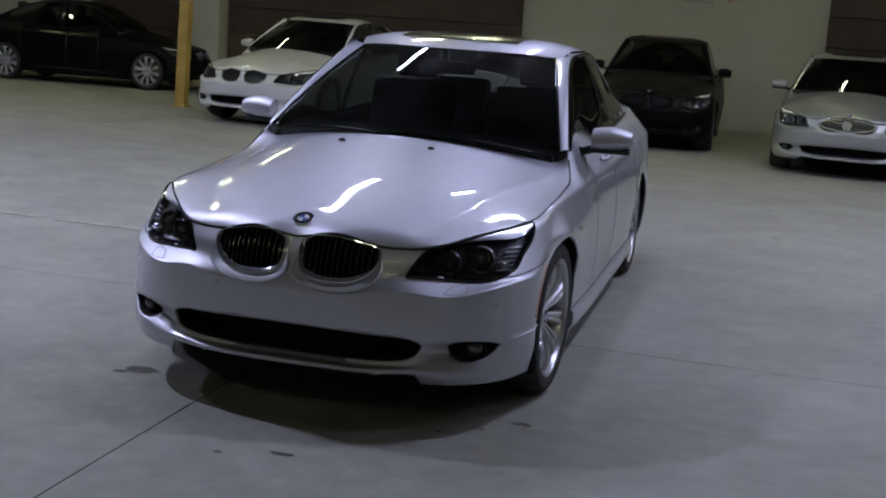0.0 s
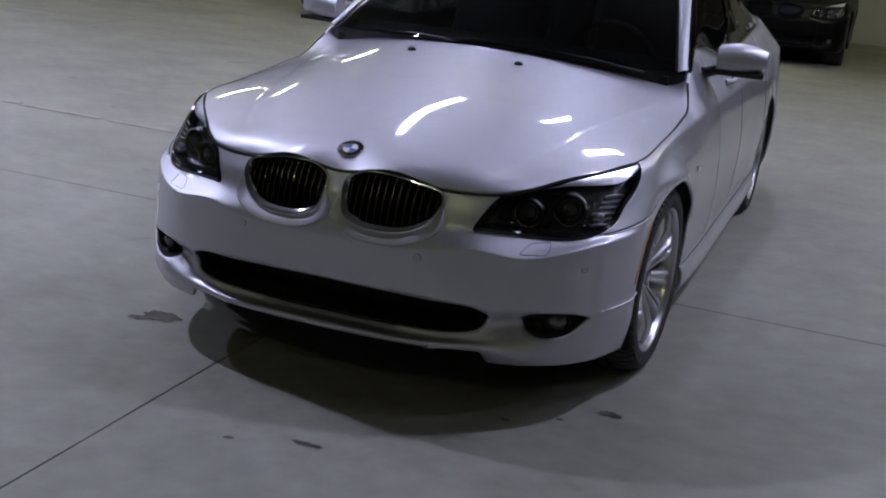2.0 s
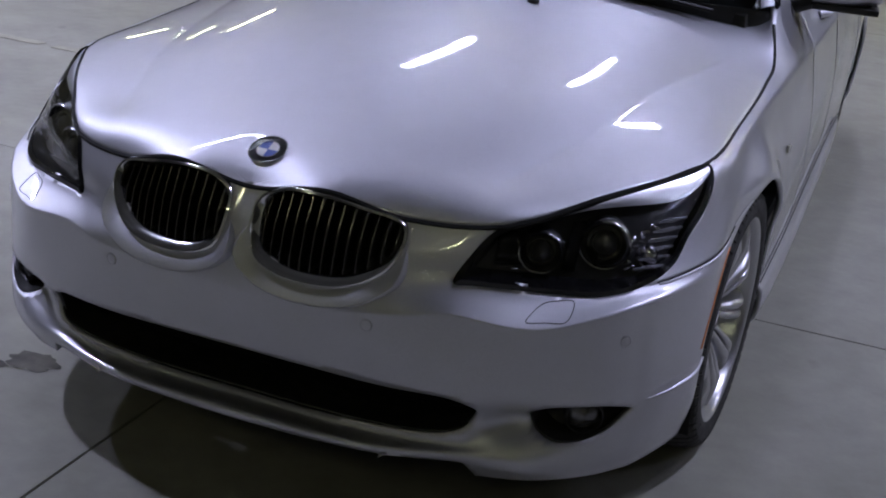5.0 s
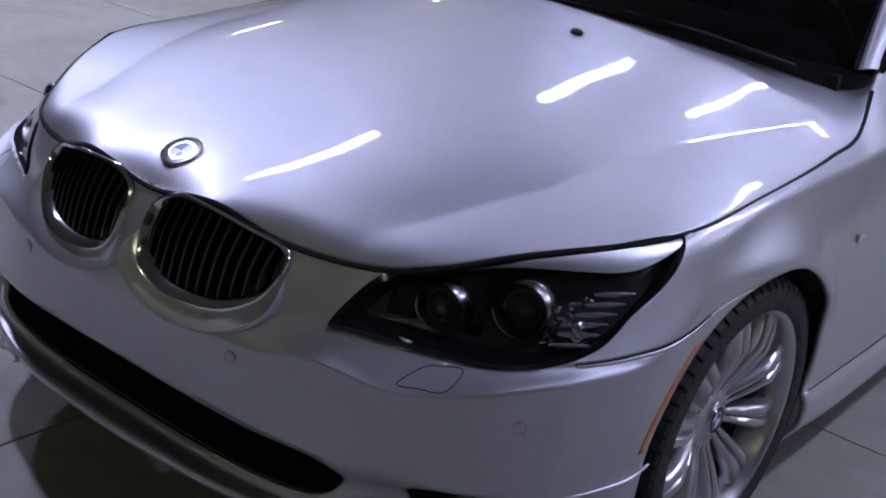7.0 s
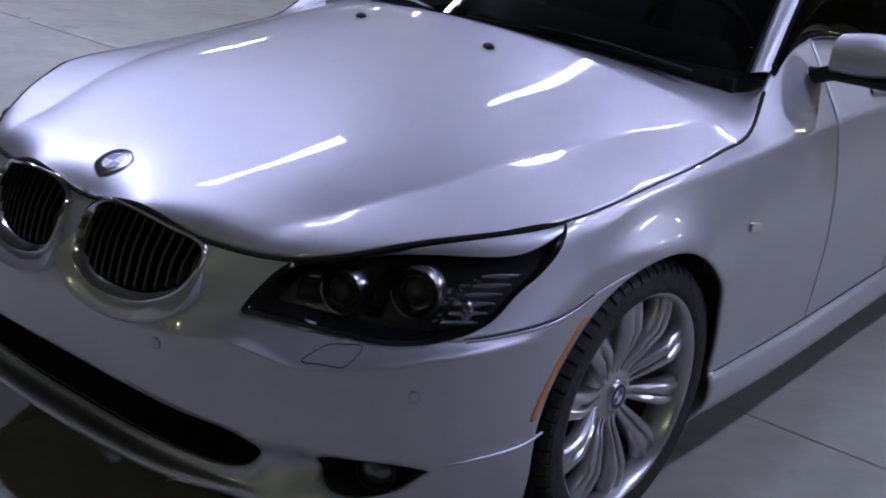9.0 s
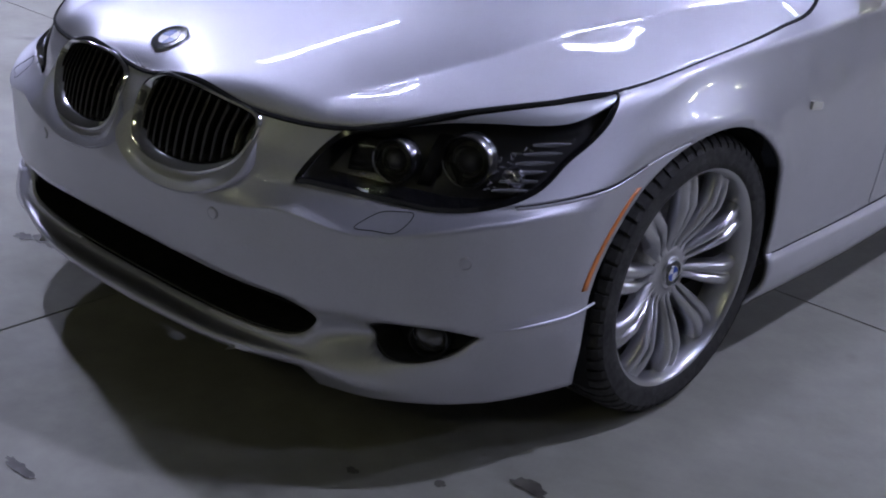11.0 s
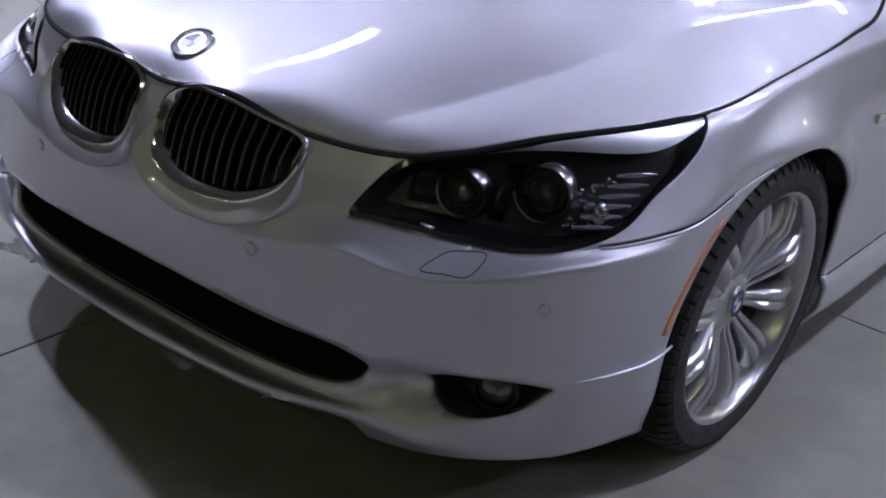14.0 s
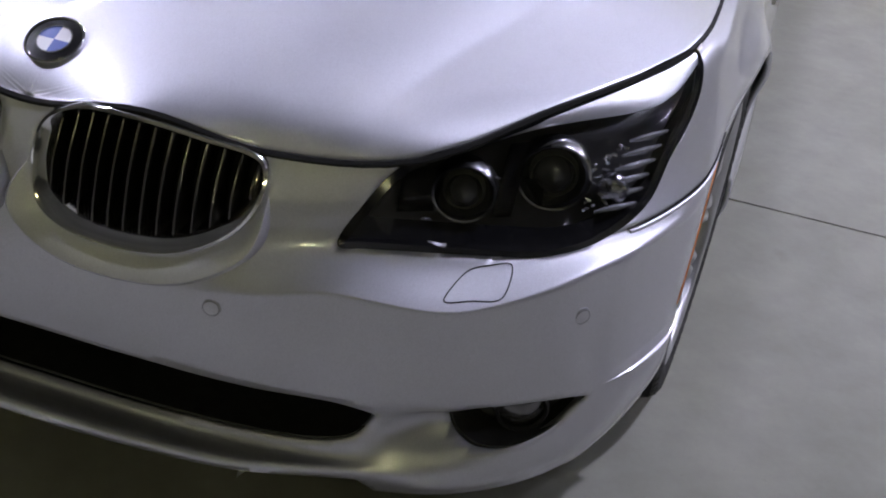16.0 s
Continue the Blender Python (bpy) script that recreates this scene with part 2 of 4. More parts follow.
def outline_distance(loop, x, z):
    """Signed distance of points to a closed outline, negative inside."""
    shape = x.shape
    lo, hi = loop.min(0) - .05, loop.max(0) + .05
    close = (x > lo[0]) & (x < hi[0]) & (z > lo[1]) & (z < hi[1])
    if not close.all():
        out = np.full(shape, .06)
        if close.any():
            out[close] = outline_distance(loop, x[close], z[close])
        return out
    px, pz = x.ravel()[:, None], z.ravel()[:, None]
    a, b = loop, np.roll(loop, -1, axis=0)
    ax, az, ex, ez = a[:, 0], a[:, 1], (b - a)[:, 0], (b - a)[:, 1]
    best, inside = [], []
    for k in range(0, len(px), 4000):
        qx, qz = px[k:k + 4000], pz[k:k + 4000]
        s = np.clip(((qx - ax) * ex + (qz - az) * ez) / (ex * ex + ez * ez + 1e-12), 0, 1)
        best.append(np.sqrt(((qx - ax - s * ex) ** 2 + (qz - az - s * ez) ** 2).min(1)))
        cross = ((az > qz) != (az + ez > qz)) & (qx < ax + (qz - az) / np.where(ez == 0, 1, ez) * ex)
        inside.append(cross.sum(1) % 2 == 1)
    if not best:
        return np.zeros(shape)
    best, inside = np.concatenate(best), np.concatenate(inside)
    return np.where(inside, -best, best).reshape(shape)


def step(x, lo, hi):
    s = np.clip((x - lo) / (hi - lo), 0, 1)
    return s * s * (3 - 2 * s)


# ---- the car's body: feature lines from the nose's middle round the left side to the tail's middle ----
NET = [
    # shut line of the hood, belt line
    [(0, 0.052, 0.708), (0.17, 0.054, 0.733), (0.325, 0.094, 0.696), (0.486, 0.155, 0.698), (0.64, 0.33, 0.742), (0.755, 0.5, 0.767), (0.795, 0.6, 0.78), (0.808, 0.85, 0.8), (0.812, 1.2, 0.838), (0.806, 1.36, 0.866), (0.768, 1.5, 0.965), (0.775, 2.45, 0.985), (0.765, 3.1, 1.01), (0.745, 3.75, 1.05), (0.7, 4.35, 1.06), (0.6, 4.73, 1.05), (0, 4.79, 1.06)],
    # middle of the grille, shoulder crease
    [(0, 0.018, 0.645), (0.17, 0.02, 0.65), (0.325, 0.062, 0.642), (0.465, 0.118, 0.645), (0.63, 0.245, 0.662), (0.765, 0.4, 0.69), (0.822, 0.567, 0.748), (0.831, 0.85, 0.796), (0.838, 1.2, 0.818), (0.843, 1.36, 0.827), (0.85, 1.5, 0.84), (0.868, 2.45, 0.864), (0.868, 3.1, 0.885), (0.865, 3.75, 0.91), (0.84, 4.35, 0.91), (0.67, 4.76, 0.91), (0, 4.83, 0.92)],
    [(0, 0.0154, 0.6366), (0.17, 0.0174, 0.641), (0.325, 0.0594, 0.6349), (0.4614, 0.1138, 0.638), (0.6264, 0.2354, 0.6512), (0.7634, 0.3868, 0.6778), (0.829, 0.552, 0.722), (0.837, 0.85, 0.784), (0.844, 1.2, 0.806), (0.849, 1.36, 0.815), (0.856, 1.5, 0.828), (0.874, 2.45, 0.852), (0.874, 3.1, 0.873), (0.871, 3.75, 0.898), (0.8436, 4.35, 0.88), (0.6736, 4.7624, 0.8776), (0, 4.8324, 0.8864)],
    # lower edge of the headlamps, bumper seam
    [(0, -0.004, 0.575), (0.17, -0.002, 0.575), (0.325, 0.04, 0.583), (0.435, 0.083, 0.587), (0.6, 0.165, 0.572), (0.752, 0.29, 0.588), (0.85, 0.46, 0.612), (0.88, 0.85, 0.68), (0.893, 1.2, 0.63), (0.895, 1.36, 0.62), (0.897, 1.5, 0.62), (0.905, 2.45, 0.63), (0.905, 3.1, 0.64), (0.905, 3.75, 0.68), (0.87, 4.35, 0.66), (0.7, 4.78, 0.64), (0, 4.85, 0.64)],
    # edge of the shelf below the headlamps
    [(0, -0.014, 0.512), (0.17, -0.012, 0.514), (0.325, 0.004, 0.528), (0.43, 0.034, 0.546), (0.6, 0.094, 0.532), (0.75, 0.236, 0.566), (0.858, 0.457, 0.592), (0.884, 0.85, 0.58), (0.9, 1.2, 0.47), (0.9, 1.36, 0.46), (0.901, 1.5, 0.46), (0.903, 2.45, 0.46), (0.903, 3.1, 0.46), (0.918, 3.75, 0.52), (0.875, 4.35, 0.5), (0.7, 4.78, 0.5), (0, 4.85, 0.5)],
    [(0, -0.013, 0.496), (0.17, -0.011, 0.497), (0.325, 0.005, 0.513), (0.43, 0.0345, 0.538), (0.6, 0.0950, 0.525), (0.7495, 0.229, 0.559), (0.86, 0.454, 0.584), (0.884, 0.85, 0.52), (0.897, 1.2, 0.41), (0.897, 1.36, 0.4), (0.898, 1.5, 0.4), (0.898, 2.45, 0.4), (0.898, 3.1, 0.4), (0.916, 3.75, 0.47), (0.872, 4.35, 0.46), (0.695, 4.77, 0.46), (0, 4.84, 0.46)],
    # upper edge of the air intake
    [(0, 0.002, 0.385), (0.17, 0.004, 0.383), (0.325, 0.016, 0.376), (0.46, 0.046, 0.368), (0.62, 0.112, 0.362), (0.758, 0.228, 0.362), (0.862, 0.44, 0.385), (0.878, 0.85, 0.4), (0.892, 1.2, 0.3), (0.893, 1.36, 0.295), (0.894, 1.5, 0.292), (0.892, 2.45, 0.292), (0.892, 3.1, 0.295), (0.908, 3.75, 0.35), (0.865, 4.35, 0.36), (0.68, 4.75, 0.38), (0, 4.82, 0.38)],
    # lower edge of the air intake
    [(0, 0.034, 0.252), (0.17, 0.036, 0.25), (0.325, 0.046, 0.25), (0.47, 0.064, 0.262), (0.625, 0.112, 0.29), (0.758, 0.226, 0.3), (0.86, 0.44, 0.32), (0.882, 0.85, 0.32), (0.905, 1.2, 0.268), (0.908, 1.36, 0.262), (0.91, 1.5, 0.26), (0.91, 2.45, 0.26), (0.908, 3.1, 0.263), (0.903, 3.75, 0.3), (0.86, 4.35, 0.32), (0.67, 4.72, 0.33), (0, 4.8, 0.33)],
    # lip, side skirt
    [(0, -0.018, 0.243), (0.17, -0.012, 0.242), (0.325, 0.007, 0.241), (0.475, 0.047, 0.247), (0.625, 0.106, 0.238), (0.755, 0.222, 0.25), (0.852, 0.44, 0.27), (0.88, 0.85, 0.25), (0.906, 1.2, 0.225), (0.914, 1.36, 0.222), (0.916, 1.5, 0.22), (0.916, 2.45, 0.22), (0.914, 3.1, 0.222), (0.897, 3.75, 0.25), (0.855, 4.35, 0.28), (0.66, 4.69, 0.28), (0, 4.78, 0.28)],
    # lower edge
    [(0, 0.02, 0.172), (0.17, 0.024, 0.172), (0.325, 0.038, 0.171), (0.48, 0.078, 0.188), (0.62, 0.132, 0.188), (0.742, 0.245, 0.186), (0.825, 0.44, 0.184), (0.865, 0.85, 0.17), (0.872, 1.2, 0.165), (0.88, 1.36, 0.165), (0.885, 1.5, 0.165), (0.885, 2.45, 0.165), (0.885, 3.1, 0.17), (0.86, 3.75, 0.18), (0.82, 4.35, 0.2), (0.62, 4.62, 0.22), (0, 4.7, 0.22)],
]
NETP = np.array(NET)
KA = np.r_[0, np.cumsum(np.linalg.norm(np.diff(NETP, axis=1), axis=2).mean(0))]
KB = np.r_[0, np.cumsum(np.linalg.norm(np.diff(NETP[:, :9], axis=0), axis=2).mean(1))]
LA = KA[-1]
SEAM, SILL = KB[3], KB[6]
_flip = np.array([-1, 1, 1])
_ext = np.concatenate([NETP[:, 2:0:-1] * _flip, NETP, NETP[:, -2:-4:-1] * _flip], axis=1)
_kext = np.r_[-KA[2], -KA[1], KA, 2 * LA - KA[-2], 2 * LA - KA[-3]]


def skin(a, b):
    """The body's surface; a: way round it from the nose's middle (negative on the right side), b: way down from the hood line."""
    shape = np.broadcast(a, b).shape
    a, b = np.broadcast_to(a, shape).ravel(), np.broadcast_to(b, shape).ravel()
    side = np.where(a < 0, -1, 1)
    a = np.abs(a)
    over = a > LA
    side = np.where(over, -side, side)
    a = np.where(over, 2 * LA - a, a)
    rows = np.stack([hermite(_kext, _ext[r], a) for r in range(len(NETP))])
    h = np.diff(KB)
    d = np.diff(rows, axis=0) / h[:, None, None]
    t = np.empty_like(rows)
    t[0], t[-1] = d[0], d[-1]
    w = (h[1:] / (h[1:] + h[:-1]))[:, None, None]
    t[1:-1] = w * d[:-1] + (1 - w) * d[1:]
    # folds: the shelf below the lamps, the shoulder
    before, after = t.copy(), t.copy()
    shelf = (.85 * step(a, KA[2] + .01, KA[2] + .09) * step(-a, -KA[6] - .1, -KA[5] - .05))[:, None]
    shoulder = (.85 * step(a, KA[6] - .02, KA[6] + .15))[:, None]
    for k, w in ((4, shelf), (1, shoulder)):
        before[k] += w * (d[k - 1] - before[k])
        after[k + 1] += w * (d[k + 1] - after[k + 1])
    i = np.clip(np.searchsorted(KB, b, side="right") - 1, 0, len(KB) - 2)
    n = np.arange(len(a))
    hh = h[i][:, None]
    s = ((b - KB[i]) / h[i])[:, None]
    p = ((1 + 2 * s) * (1 - s) ** 2) * rows[i, n] + s * (1 - s) ** 2 * hh * after[i, n] + s * s * (3 - 2 * s) * rows[i + 1, n] + s * s * (s - 1) * hh * before[i + 1, n]
    # hollow beside the fog lamps
    x, z = p[:, 0], p[:, 2]
    hollow = np.exp(-(((x - .585) / .075) ** 2) - (((z - .312) / .036) ** 2))
    p[:, 1] += np.where(a < KA[6], .050 * hollow, 0)
    # ledges on the bumper's flank: below the seam, and a crease towards the wheel arch
    p[:, 0] += .004 * step(b, SEAM - .0005, SEAM + .004) * step(a, KA[5] + .02, KA[5] + .06) * step(-a, -KA[7], -KA[7] + .1)
    low = .362 + .024 * np.clip((p[:, 1] - .26) / .24, 0, 1)
    p[:, 0] += .009 * step(low - z, -.005, .005) * step(z, low - .13, low - .03) * step(p[:, 1], .235, .33) * step(-a, -KA[7], -KA[7] + .1)
    # the fender flares towards the arch
    rim = np.hypot(p[:, 1] - .85, z - .333) - .348
    p[:, 0] += .020 * np.exp(-(rim / .05) ** 2) * step(z, .45, .58) * (a < KA[9])
    # the flank runs straight back to the arch
    cap, soft = .867 + .1 * step(p[:, 1], .58, 1.2), .005
    p[:, 0] = cap - soft * np.log1p(np.exp(np.clip((cap - p[:, 0]) / soft, -30, 30))) + np.where((cap - p[:, 0]) / soft > 30, 30 * soft + p[:, 0] - cap, 0)
    p[:, 0] *= side
    return p.reshape(*shape, 3)


def span(lo, hi, size, *through_):
    """Even steps that also meet the given values."""
    marks = sorted({lo, hi, *[v for v in through_ if lo < v < hi]})
    out = [np.linspace(p, q, max(1, round((q - p) / size)), endpoint=False) for p, q in zip(marks, marks[1:])]
    return np.r_[np.concatenate(out), hi]


def cut_skin(av, bv, cuts, keep_inside=False, push=0.0, surface=None):
    """A mesh of the surface over av x bv. Each of cuts gives the distance of places to an opening's edge (negative inside); the
    grid is drawn to these edges, and what lies inside falls away (or alone stays)."""
    surface = surface or skin
    a, b = (g.copy() for g in np.meshgrid(av, bv, indexing="ij"))
    da = np.minimum(np.gradient(av)[:, None], 1) * np.ones_like(a)
    db = np.gradient(bv)[None, :] * np.ones_like(b)
    fixed = np.zeros(a.shape, bool)
    for cut in cuts:
        for _ in range(3):
            p = surface(a, b)
            v = cut(p, a, b)
            e = 5e-4
            ga = (cut(surface(a + e, b), a + e, b) - v) / e
            gb = (cut(surface(a, b + e), a, b + e) - v) / e
            g2 = ga * ga + gb * gb + 1e-6
            ma, mb = -v * ga / g2, -v * gb / g2
            near = (np.abs(ma) < .62 * da) & (np.abs(mb) < .62 * db) & (np.abs(v) < .045) & (g2 > .01) & ~fixed
            if _ == 0:
                mine = near
            near &= mine
            a[near] += ma[near]
            b[near] += mb[near]
        fixed |= mine
    b = np.clip(b, bv[0], bv[-1])
    p = surface(a, b)
    inside = np.zeros((len(av) - 1, len(bv) - 1), bool)
    mid = lambda g: (g[:-1, :-1] + g[1:, :-1] + g[1:, 1:] + g[:-1, 1:]) / 4
    pm, am, bm_ = np.stack([mid(p[..., k]) for k in range(3)], -1), mid(a), mid(b)
    for cut in cuts:
        inside |= cut(pm, am, bm_) < 0
    if push:
        n = np.cross(np.gradient(p, axis=0), np.gradient(p, axis=1))
        n /= np.linalg.norm(n, axis=-1, keepdims=True) + 1e-9
        p = p + n * push
    return from_grid(p, inside if keep_inside else ~inside, flip=surface is skin)


def outline(points, n=10):
    return smooth_loop(points, n)


KIDNEY = outline([(.033, .690), (.078, .718), (.165, .724), (.25, .708), (.322, .685), (.332, .653), (.309, .603), (.25, .568), (.17, .558), (.086, .567), (.043, .592), (.029, .642)])
LAMP = outline([(.432, .592), (.452, .640), (.488, .690), (.56, .713), (.64, .737), (.72, .757), (.788, .774), (.806, .765), (.815, .735), (.812, .70), (.800, .665), (.787, .617), (.747, .588), (.68, .575), (.60, .579), (.52, .586), (.46, .590)])
INTAKE = outline([(-.510, .340), (-.47, .364), (-.33, .372), (0, .377), (.33, .372), (.47, .364), (.510, .340), (.487, .298), (.41, .272), (0, .262), (-.41, .272), (-.487, .298)])
FOG = outline([(.776, .342), (.768, .347), (.735, .358), (.68, .362), (.625, .357), (.598, .338), (.602, .306), (.645, .285), (.70, .285), (.745, .305), (.770, .335)])
ARCH_Y, ARCH_Z, ARCH_R = .85, .333, .348
AXLE_REAR = 3.738


def cut_outline(loop):
    return lambda p, a, b: outline_distance(loop, np.abs(p[..., 0]), p[..., 2])


def arch_radius(ahead, z):
    """The arch opens a little wider low down before the wheel."""
    return ARCH_R + .042 * step(ahead, .0, .26) * step(-z, -.66, -.40)


def cut_arch(y0):
    return lambda p, a, b: np.hypot(p[..., 1] - y0, p[..., 2] - ARCH_Z) - arch_radius(y0 - p[..., 1], p[..., 2])


def cut_fender(p, a, b):
    return np.maximum(b - SEAM, KA[4] + .02 - np.abs(a))


def cut_bumper(p, a, b):
    return np.maximum(SEAM - b, np.abs(a) - KA[7])


def cut_chin(p, a, b):
    x = np.abs(p[..., 0])
    edge = .225 + .004 * step(x, .34, .47)
    return np.maximum(p[..., 2] - edge, x - .495 - (edge - p[..., 2]) * .5)


def at_front(x, z):
    """The skin's y at a place of the front view."""
    x, z = np.asarray(x, float), np.asarray(z, float)
    a, b = np.abs(x) * 1.05, (.72 - z)
    for _ in range(25):
        p = skin(a, b)
        e = 1e-4
        pa, pb = (skin(a + e, b) - p) / e, (skin(a, b + e) - p) / e
        rx, rz = np.abs(x) - p[..., 0], z - p[..., 2]
        det = pa[..., 0] * pb[..., 2] - pb[..., 0] * pa[..., 2]
        det = np.where(np.abs(det) < 1e-3, 1e-3, det)
        a = a + np.clip((rx * pb[..., 2] - rz * pb[..., 0]) / det, -.05, .05)
        b = b + np.clip((pa[..., 0] * rz - pa[..., 2] * rx) / det, -.05, .05)
        a, b = np.clip(a, 0, KA[8]), np.clip(b, 0, KB[-1])
    return skin(a, b)[..., 1]


def at_side(y, z):
    """The skin's place on the left flank at a given y and height."""
    y, z = np.asarray(y, float), np.asarray(z, float)
    a, b = np.interp(y, NETP[4][:, 1], KA), np.clip(.80 - z, 0.01, KB[-1])
    for _ in range(25):
        p = skin(a, b)
        e = 1e-4
        pa, pb = (skin(a + e, b) - p) / e, (skin(a, b + e) - p) / e
        ry, rz = y - p[..., 1], z - p[..., 2]
        det = pa[..., 1] * pb[..., 2] - pb[..., 1] * pa[..., 2]
        det = np.where(np.abs(det) < 1e-3, 1e-3, det)
        a = np.clip(a + np.clip((ry * pb[..., 2] - rz * pb[..., 1]) / det, -.05, .05), KA[4], LA)
        b = np.clip(b + np.clip((pa[..., 1] * rz - pa[..., 2] * ry) / det, -.05, .05), 0, KB[-1])
    return skin(a, b)


# ---- hood ----
HOOD_A = [0, KA[1], KA[2], KA[3], KA[4], KA[6], KA[7], KA[8], KA[10]]
HOOD_Y = np.array([.052, .11, .19, .31, .50, .72, .90, 1.10, 1.21])
MID_Y = np.array([.02, .3, .6, .9, 1.21, 1.5])
MID_Z = np.array([.743, .813, .888, .950, 1.005, 1.05])
CROWN_Y, CROWN = np.array([0, .094, .155, .25, .33, .5, .6, .85, 1.2, 1.5]), np.array([.31, .29, .245, .206, .187, .170, .170, .205, .250, .25])


def crown(x, y):
    """The hood's smooth dome, without its rolled edge."""
    shape = x.shape
    z = hermite(MID_Y, MID_Z, y.ravel()) - hermite(CROWN_Y, CROWN, y.ravel()) * x.ravel() ** 2
    return z.reshape(shape)


_rim = skin(np.linspace(-KA[10], KA[10], 700), np.zeros(700))
_rim_off = _rim[:, 2] - crown(_rim[:, 0], _rim[:, 1])


def hood_surface(a, way):
    """way: 0 on the left edge, 1 in the middle, 2 on the right edge."""
    side, d = np.where(way > 1, -1, 1), 1 - np.abs(1 - way)
    e = skin(a, np.zeros_like(a))
    yc = hermite(HOOD_A, HOOD_Y, a.ravel()).reshape(a.shape)
    x = e[..., 0] * (1 - d)
    s = (((1 - d) ** 2 + .02) ** .8 - .02 ** .8) / (1.02 ** .8 - .02 ** .8)
    y = e[..., 1] + (yc - e[..., 1]) * (1 - s)
    z = crown(x, y)
    # the edge rolls down to the shut line
    px, py, roll = x.ravel(), y.ravel(), np.empty(x.size)
    for k in range(0, len(px), 3000):
        far = np.hypot(px[k:k + 3000, None] - _rim[:, 0], py[k:k + 3000, None] - _rim[:, 1])
        w = 1 / (far * far + 1e-4) ** 1.6
        roll[k:k + 3000] = (w * _rim_off).sum(1) / w.sum(1) * np.exp(-far.min(1) / np.maximum(np.interp(np.abs(px[k:k + 3000]), [.05, .20], [.045, .016]), np.interp(py[k:k + 3000], [.2, .5], [.02, .05])))
    z = z + roll.reshape(z.shape)
    z = np.where(d == 0, e[..., 2], z)
    # a crease on each side, close to the edge, falls in from the smooth crown and flattens outside
    xc = np.interp(y, [.1, .27, .5, .85, 1.4], [.40, .455, .545, .612, .735])
    into = np.clip((x - xc + .20) / .20, 0, 1) ** 2
    past = np.clip((e[..., 0] - x) / np.maximum(e[..., 0] - xc, .02), 0, 1)
    z = z - .0155 * np.where(x < xc, into, past) * step(y, .10, .30) * step(-y, -1.48, -1.2)
    return np.stack([x * side, y, z], -1)


# ---- wheel ----
SPOKE_TURN = .10


def wheel(parent, at, side, steer=0.0, mats=(RUBBER, RIM), fine=True):
    """A wheel with thin tyre and ten pairs of spokes; its outer face looks along side * x."""
    seg = 96 if fine else 40
    R, W, rr = .331, .122, .251
    m = Matrix.Translation(at) @ Matrix.Rotation(radians(steer), 4, "Z") @ Matrix.Rotation(radians(90 * side), 4, "Y")
    hub = new("wheel")
    hub.parent = parent
    hub.matrix_local = m
    bm = bmesh.new()
    lathe(bm, [(rr - .006, W - .012), (rr + .004, W), (rr + .022, W + .004), (.300, W + .002), (.312, W - .010), (.319, W - .03), (.322, W - .05), (.322, -.07), (.316, -.1), (.30, -W), (rr, -W + .01)], seg)
    part("tyre", bm, mats[0], hub)
    if fine:
        bm2 = bmesh.new()
        prof = ((.300, W + .0035), (.311, W - .002), (.321, W - .016), (.3275, W - .034), (R, W - .052))
        rows_ = [prof + ((R, W - .086), (.318, W - .086)), ((.318, W - .093), (R + .001, W - .093), (R + .001, W - .133), (.318, W - .133)), ((.318, -.018), (R + .001, -.018), (R + .001, -.055), (.318, -.055)), ((.318, -.062), (R, -.062), (.325, -.092), (.306, -.116))]
        for j, row in enumerate(rows_):
            for k in range(62):
                mid, half = 2 * math.pi * (k + .5 * (j % 2)) / 62, math.pi / 62 * (.80 if j else .74)
                ends = [[bm2.verts.new((r * math.cos(mid + s * half + .35 * h), r * math.sin(mid + s * half + .35 * h), h)) for r, h in row] for s in (-1, 1)]
                n = len(row)
                for i in range(n - 1):
                    bm2.faces.new((ends[0][i], ends[0][i + 1], ends[1][i + 1], ends[1][i]))
                bm2.faces.new(ends[0])
                bm2.faces.new(ends[1])
        tagged(part("tread", bm2, mats[0], hub, smooth=False), kind="stuff")
    bm = bmesh.new()
    lathe(bm, [(rr - .012, -W + .01), (rr - .016, -.05), (rr - .020, .02), (rr - .012, W - .028), (rr - .007, W - .012), (rr - .003, W - .004), (rr + .003, W - .001), (rr + .004, W - .012)], seg)
    part("rim", bm, mats[1], hub)
    # ten broad spokes, each with two ridges beside a slot that runs out towards the rim; they bow outwards at a knee
    for k in range(10):
        bm = bmesh.new()
        rows = []
        for q in np.linspace(0, 1, 13 if fine else 7):
            r = .040 + (rr - .010 - .040) * q
            face = float(np.interp(q, [0, .18, .45, .66, .85, 1], [W - .052, W - .047, W - .026, W - .013, W - .017, W - .026]))
            half = float(np.interp(q, [0, .2, .5, .8, 1], [.012, .0185, .026, .031, .037]))
            slot = .014 * step(q, .10, .22) * step(-q, -.98, -.50) + .0016
            ridge = .0035 * step(q, .1, .3)
            rows.append([bm.verts.new((r, c * half, face + h)) for c, h in ((-1, -.034), (-1, -.009), (-.88, -.002), (-.62, ridge), (-.40, ridge), (-.20, -.001), (-.13, -slot), (.13, -slot), (.20, -.001), (.40, ridge), (.62, ridge), (.88, -.002), (1, -.009), (1, -.034))])
        for p, q in zip(rows, rows[1:]):
            for j in range(13):
                bm.faces.new((p[j], p[j + 1], q[j + 1], q[j]))
        bmesh.ops.rotate(bm, verts=bm.verts, cent=(0, 0, 0), matrix=Matrix.Rotation(2 * math.pi * k / 10 + SPOKE_TURN, 3, "Z"))
        part("spoke", bm, mats[1], hub)
    bm = bmesh.new()
